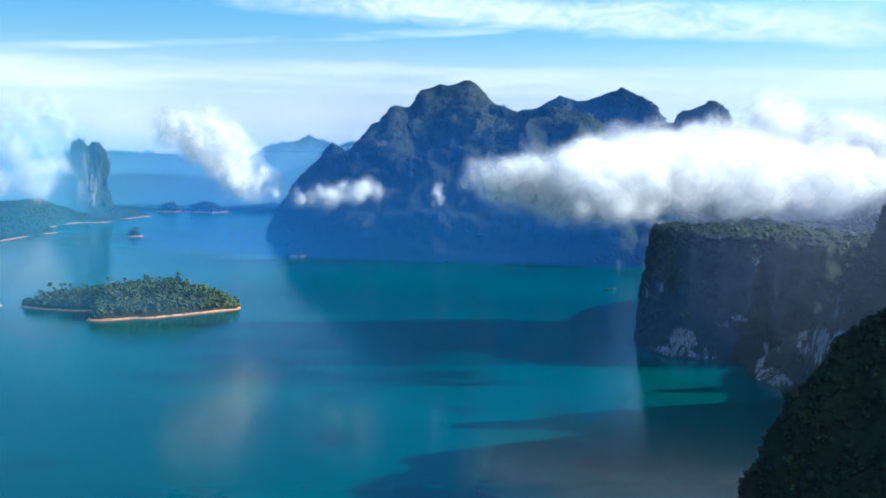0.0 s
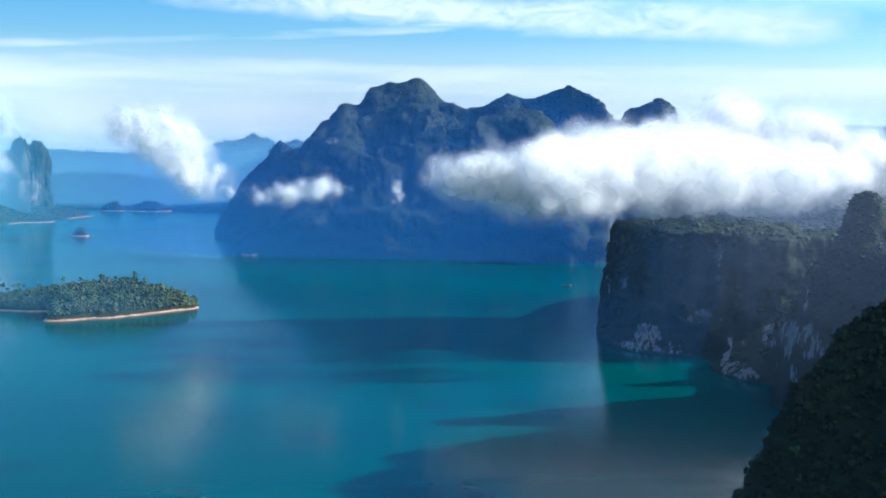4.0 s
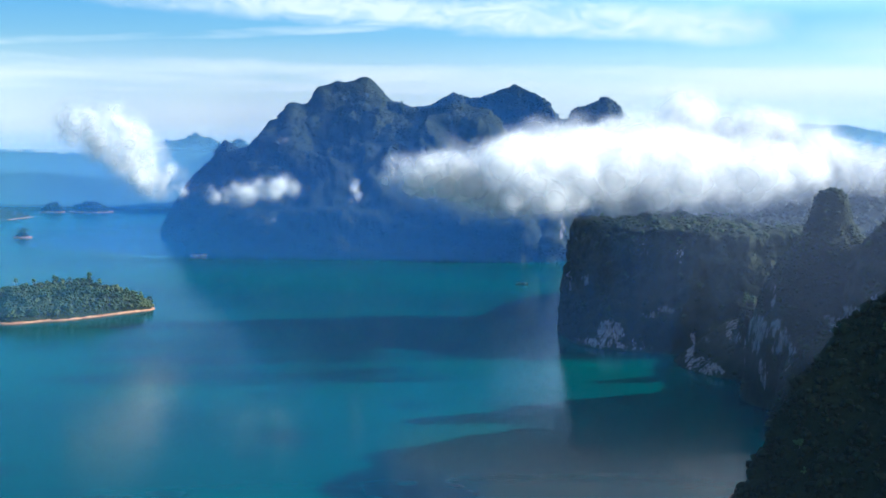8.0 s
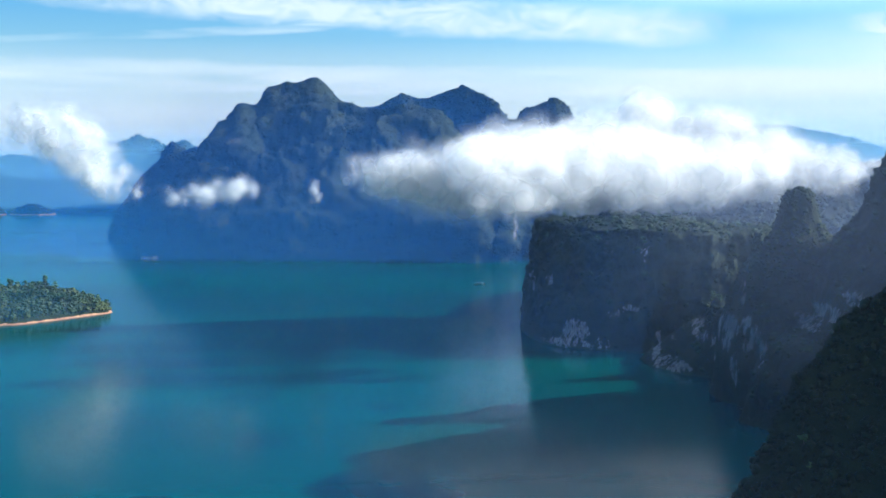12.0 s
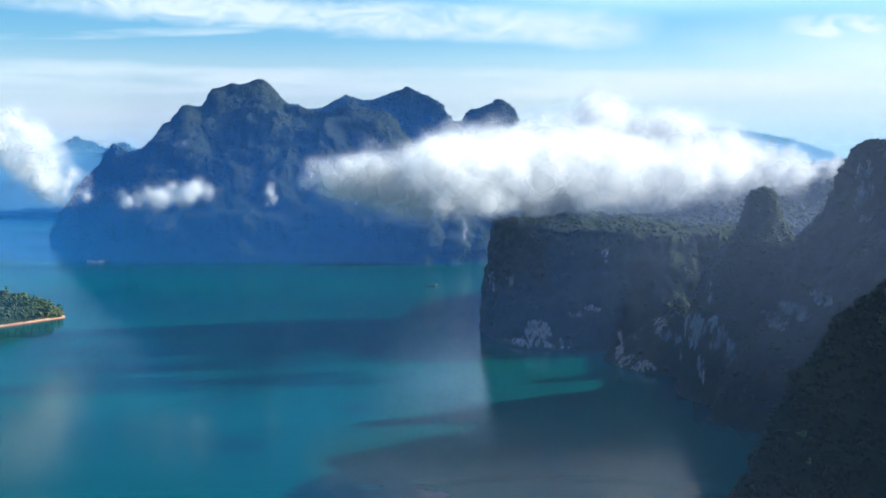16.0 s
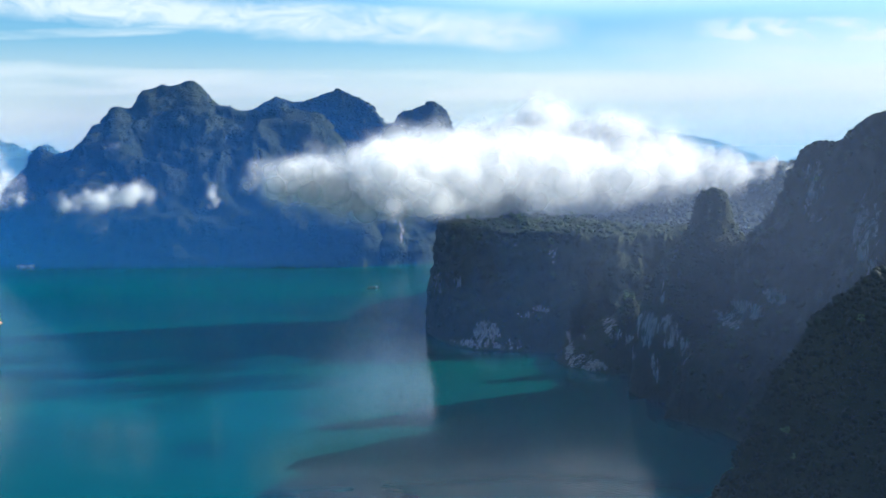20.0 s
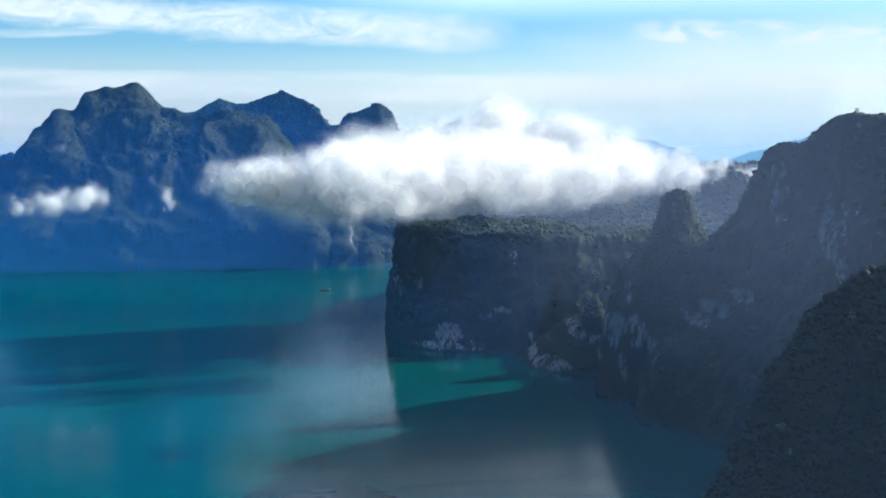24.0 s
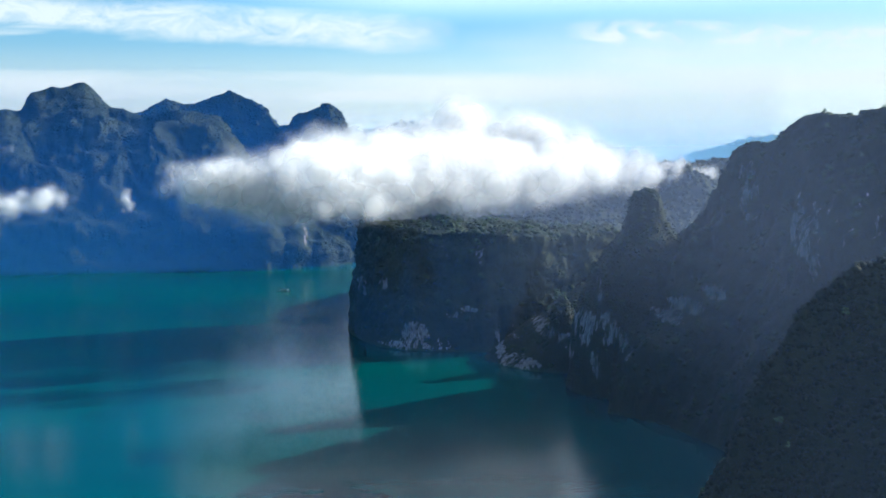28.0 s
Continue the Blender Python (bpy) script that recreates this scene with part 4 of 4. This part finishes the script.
for cx, cy, levels, seed in ((-1343, 3470, ((-4, 70), (60, 62), (100, 50), (140, 40), (185, 31), (205, 22), (218, 10), (224, 2)), 3.7),
                             (-1308, 3492, ((-4, 44), (60, 40), (120, 33), (180, 26), (205, 20), (214, 10), (216, 2)), 4.4),
                             (-1392, 3500, ((-4, 66), (60, 58), (110, 48), (150, 40), (172, 26), (184, 4)), 5.8)):
    one_v, one_f, one_n = tower(cx, cy, levels, n=90, rough=13.0, seed=seed, step=5.0)
    f += [[k + sum(map(len, v)) for k in face] for face in one_f]
    v.append(one_v), nrm.append(one_n)
v, nrm = np.concatenate(v), np.concatenate(nrm)
crag = mesh_object("limestone_crag", v, f, KARST)
tagged(crag, "tall pale limestone crag in drifting cloud", "crag")
scatter("forest", crag, nrm, 300, (3.0, 5.0), FOREST, np.random.default_rng(71), bare_rock(crag, ((-1345, 3420, 90, 90, 130, 0.8),), 7.1, scale=(18.0, 18.0, 40.0)))
FAR_A = [(-2300, 4480, 150), (-1674, 4485, 199), (-1509, 4498, 191), (-1301, 4516, 183), (-1100, 4450, 170), (-1011, 4444, 226), (-920, 4452, 237), (-874, 4458, 258), (-818, 4461, 234), (-733, 4265, 212), (-683, 4171, 238), (-656, 4172, 220), (-560, 4180, 120), (-480, 4180, 60)]
land("hill", "distant hazy forested limestone hills", [shifted(FAR_A, 20, -330, -2), FAR_A, shifted(FAR_A, 0, 250, -2)], (24, 8), (1.0, 1.5), 220, 5000, (3.5, 7.0), seed=11.1, category="hills", rough=(26.0, 160.0), bumps=(8.0, 40.0), keep=0.1)
FAR_D = [(-1718, 4171, 93), (-1562, 4236, 106), (-1406, 4251, 119), (-1269, 4262, 109), (-1118, 4224, 99), (-983, 4234, 78), (-875, 4192, 61), (-789, 4148, 48)]
land("hill", "low hazy wooded hills on the far shore", [shifted(FAR_D, 0, -130, -2), FAR_D, shifted(FAR_D, 0, 120, -2)], (16, 6), (0.9, 1.5), 180, 2600, (4.0, 7.0), seed=14.1, category="hills", rough=(14.0, 120.0), bumps=(5.0, 36.0), keep=0.15)
FAR_B = [(600, 4270, 180), (686, 4252, 283), (761, 4233, 296), (865, 4206, 322), (1079, 4353, 299), (1372, 4271, 293), (1587, 4209, 250), (1684, 4180, 219), (1800, 4100, 150)]
land("hill", "distant hazy forested ridge", [shifted(FAR_B, -20, -600, -2), FAR_B, shifted(FAR_B, 0, 250, -2)], (24, 8), (1.0, 1.5), 160, 3000, (3.5, 7.0), seed=12.1, category="hills", rough=(20.0, 200.0), bumps=(6.0, 40.0), keep=0.1)
FAR_C = [(1350, 3500, 60), (1570, 3482, 192), (1661, 3458, 220), (1728, 3441, 237), (1900, 3400, 260), (2100, 3400, 240)]
land("hill", "distant hazy forested ridge", [shifted(FAR_C, -60, -500, -2), FAR_C, shifted(FAR_C, 0, 350, -2)], (24, 8), (1.0, 1.5), 120, 2000, (3.5, 7.0), seed=13.1, category="hills", rough=(18.0, 160.0), bumps=(6.0, 36.0), keep=0.1)

# ---- single trees along the rims and ridges ----
plant(massif, 20, "rainforest tree on the massif's crest", "trees on the massif", 97, (0.5, 0.95), 200.0, lambda x, y, z: z > 225 and x < 60, (0, 0, 1, 2))
plant(headland, 50, "broad rainforest tree on the headland's rim", "trees on the headland", 92, (0.45, 0.85), 90.0, lambda x, y, z: z > 92 and x < 300, (0, 0, 1, 1, 2))
plant(big_mountain, 16, "small rainforest tree on the mountain crest", "trees on the mountain crest", 93, (0.3, 0.55), 150.0, lambda x, y, z: z > 165 and x < 330, (0, 1))
plant(near_hill, 25, "rainforest tree on the shaded hillside", "trees on the near hillside", 94, (0.22, 0.5), 40.0, lambda x, y, z: abs(y - 430) < 25 and x < 150, (0, 1))
plant(spire, 3, "small tree on the limestone spire", "trees on the spire", 95, (0.2, 0.32), 118.0, None, (0, 1))
plant(knoll, 4, "small tree on the limestone knoll", "trees on the knoll", 96, (0.7, 1.15), 50.0, None, (0, 1))

# ---- tinted sheets that stand in for haze and glare ----
haze("blue-tinted sheet for haze before the massif", [(-1000, 2400, 0), (-700, 2260, 0), (-530, 2140, 0), (-430, 2106, 0), (-260, 2082, 0), (-60, 2056, 0), (127, 2012, 0), (260, 1985, 0), (500, 1935, 0)], 390, 0.44, HAZE_TINT, (0.3, 0.42), 2.0, foot=4.0)
haze("blue-tinted sheet for haze behind the massif", [(-620, 2900, 0), (-100, 2800, 0), (300, 2700, 0), (700, 2600, 0), (1300, 2450, 0)], 390, 0.24, HAZE_TINT, (0.12, 0.03), 2.5)
haze("pale tinted sheet for haze before the distant hills", [(-2900, 4150, 0), (-1700, 4080, 0), (-1100, 4050, 0), (-600, 3900, 0), (-300, 3700, 0), (300, 3500, 0), (1000, 3300, 0), (2300, 2800, 0)], 300, 0.52, PALE_HAZE_TINT, (0.02, 0.02), 2.0)
haze("pale tinted sheet for haze between the far hills", [(-2900, 4350, 0), (-1700, 4340, 0), (-1100, 4330, 0), (-700, 4200, 0), (-500, 4080, 0)], 270, 0.55, PALE_HAZE_TINT, (0.02, 0.1), 3.0)
haze("pale tinted sheet for haze before the eastern ridges", [(450, 3700, 0), (900, 3300, 0), (1500, 2900, 0), (2300, 2550, 0)], 360, 0.5, PALE_HAZE_TINT, (0.1, 0.02), 2.0)
haze("pale tinted sheet for haze round the far crag", [(-1900, 3260, 0), (-1500, 3240, 0), (-1300, 3240, 0), (-1130, 3270, 0)], 330, 0.70, PALE_HAZE_TINT, (0.2, 0.3), 4.0)
haze("cyan-tinted sheet for haze over the far promontory", [(-2200, 2250, 0), (-1500, 2310, 0), (-1060, 2365, 0), (-930, 2640, 0), (-760, 3000, 0)], 360, 0.26, LAKE_HAZE_TINT, (0.02, 0.5), 2.0)
# added to brighten the middle of the lake
haze("cyan-tinted sheet brightening the open lake like haze", [(-1500, 1900, 0), (-900, 1800, 0), (-600, 1750, 0), (-300, 1690, 0), (-60, 1640, 0), (150, 1600, 0), (300, 1570, 0)], 150, 0.30, LAKE_HAZE_TINT, (0.02, 0.85), 1.0, foot=40.0)
haze("blue-tinted sheet for haze along the headland cliffs", [(20, 1215, 0), (22, 1160, 0), (40, 1070, 0), (80, 1020, 0), (110, 960, 0), (125, 900, 0), (140, 840, 0), (160, 760, 0), (180, 680, 0)], 190, 0.05, HAZE_TINT, (0.3, 0.6), 3.0)
haze("pale tinted sheet for haze over the plateau behind the headland", [(60, 1420, 0), (170, 1320, 0), (260, 1230, 0), (330, 1120, 0), (400, 1000, 0), (520, 860, 0)], 250, 0.15, VEIL_TINT, (0.3, 0.02), 3.0)
# added sheet close to the camera: lifts dark tones like glare, fitted to its path
haze("pale sheet close to the camera imitating lens glare", [(-420, 126, 0), (-200, 121, 0), (0, 118, 0), (120, 116, 0), (260, 114, 0)], 420, 0.085, VEIL_TINT, (0.05, 0.05), 6.0, ((-190.0, -140.0, -112.0, -88.0, -58.0, -28.0, 10.0), (0.0, 0.15, 0.5, 1.0, 0.9, 0.4, 0.1)))
# added pale sheets, thicker higher up, that lighten the mountain's upper face
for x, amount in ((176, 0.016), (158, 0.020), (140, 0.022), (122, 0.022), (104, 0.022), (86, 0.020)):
    haze("pale sheet imitating sunlit haze before the mountain", [(x + 35, 400, 0), (x, 500, 0), (x - 8, 640, 0), (x, 800, 0), (x + 20, 930, 0)], 300, amount, VEIL_TINT, (0.15, 0.3), 5.0, foot=120.0)
# added pale sheets that lighten the dark cliffs
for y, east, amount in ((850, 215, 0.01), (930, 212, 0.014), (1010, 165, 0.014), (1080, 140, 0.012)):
    haze("faint pale sheet imitating haze before the cliffs", [(30, y, 0), (90, y, 0), (140, y, 0), (east, y, 0)], 300, amount, VEIL_TINT, (0.7, 0.02), 5.0)
haze("cyan-tinted sheet for haze about the low island", [(-700, 1240, 0), (-560, 1228, 0), (-430, 1226, 0), (-300, 1250, 0)], 80, 0.18, LAKE_HAZE_TINT, (0.25, 0.25), 1.2)

# ---- clouds ----
CLOUD_BANK = [(-71, 1330, 147, 20, 23, 20), (-43, 1332, 146, 33, 29, 24), (-10, 1336, 150, 36, 32, 30), (19, 1338, 145, 42, 37, 37), (57, 1342, 163, 42, 37, 36), (73, 1342, 136, 54, 48, 27), (111, 1348, 164, 48, 42, 38), (155, 1353, 184, 42, 38, 36), (174, 1352, 159, 78, 70, 49), (215, 1358, 183, 54, 48, 48), (252, 1359, 159, 84, 75, 43), (293, 1364, 178, 60, 54, 39), (335, 1367, 166, 72, 64, 40), (389, 1372, 167, 54, 48, 30), (437, 1376, 165, 42, 37, 20), (425, 1320, 149, 38, 38, 19), (496, 1364, 154, 33, 33, 17), (537, 1373, 152, 23, 23, 12)]
CLOUD_WEST = [(-506, 1669, 214, 34, 34, 26), (-478, 1671, 205, 40, 38, 36), (-458, 1671, 188, 46, 41, 40), (-436, 1671, 168, 46, 41, 40), (-420, 1672, 150, 40, 40, 30), (-396, 1673, 128, 30, 23, 16), (-372, 1673, 124, 16, 14, 9)]
CLOUD_SMALL = [(-282, 1401, 130, 19, 17, 10), (-250, 1404, 131, 26, 24, 14), (-215, 1407, 135, 23, 20, 13)]
CLOUD_WISP = [(-129, 1414, 132, 7, 15, 16), (-137, 1413, 122, 5, 6, 7)]
CLOUD_VEIL = [(-304, 2139, 201, 33, 29, 7)]
CLOUD_CRAG = [(-1402, 3150, 203, 117, 118, 132), (-1350, 3149, 123, 80, 72, 80), (-1308, 3162, 262, 46, 66, 73), (-1415, 3141, 93, 117, 105, 52), (-1272, 3107, 138, 57, 57, 57), (-1245, 3117, 247, 40, 40, 37), (-1311, 3115, 311, 37, 37, 28)]
# the bank's near side, over the headland's rim: scaled towards the camera, added to shade the lake
CLOUD_BANK += [(0.88 * x - 9, 0.88 * y + shift, 25 + 0.86 * z, 0.86 * rx, 45, 0.62 * rz) for x, y, z, rx, ry, rz in CLOUD_BANK if 20 < x < 260 and z < 172 for shift in (-145, -60, 20, 90)]
cloud("white cumulus bank drifting over the headland", CLOUD_BANK, 2400, (13.0, 42.0), CLOUD, 5, 0.5, main=18)
cloud("white cloud drifting over the lake", CLOUD_WEST, 400, (10.0, 30.0), LIT_TONE_CLOUD, 6, 0.36)
cloud("small white cloud before the massif", CLOUD_SMALL, 150, (8.0, 18.0), LIT_TONE_CLOUD, 7, 0.27)
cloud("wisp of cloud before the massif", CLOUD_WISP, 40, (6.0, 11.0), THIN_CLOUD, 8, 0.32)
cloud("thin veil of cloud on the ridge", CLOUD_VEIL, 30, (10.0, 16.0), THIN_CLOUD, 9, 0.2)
cloud("white cloud round the far crag", CLOUD_CRAG, 320, (28.0, 75.0), LIT_TONE_CLOUD, 10, 0.2)
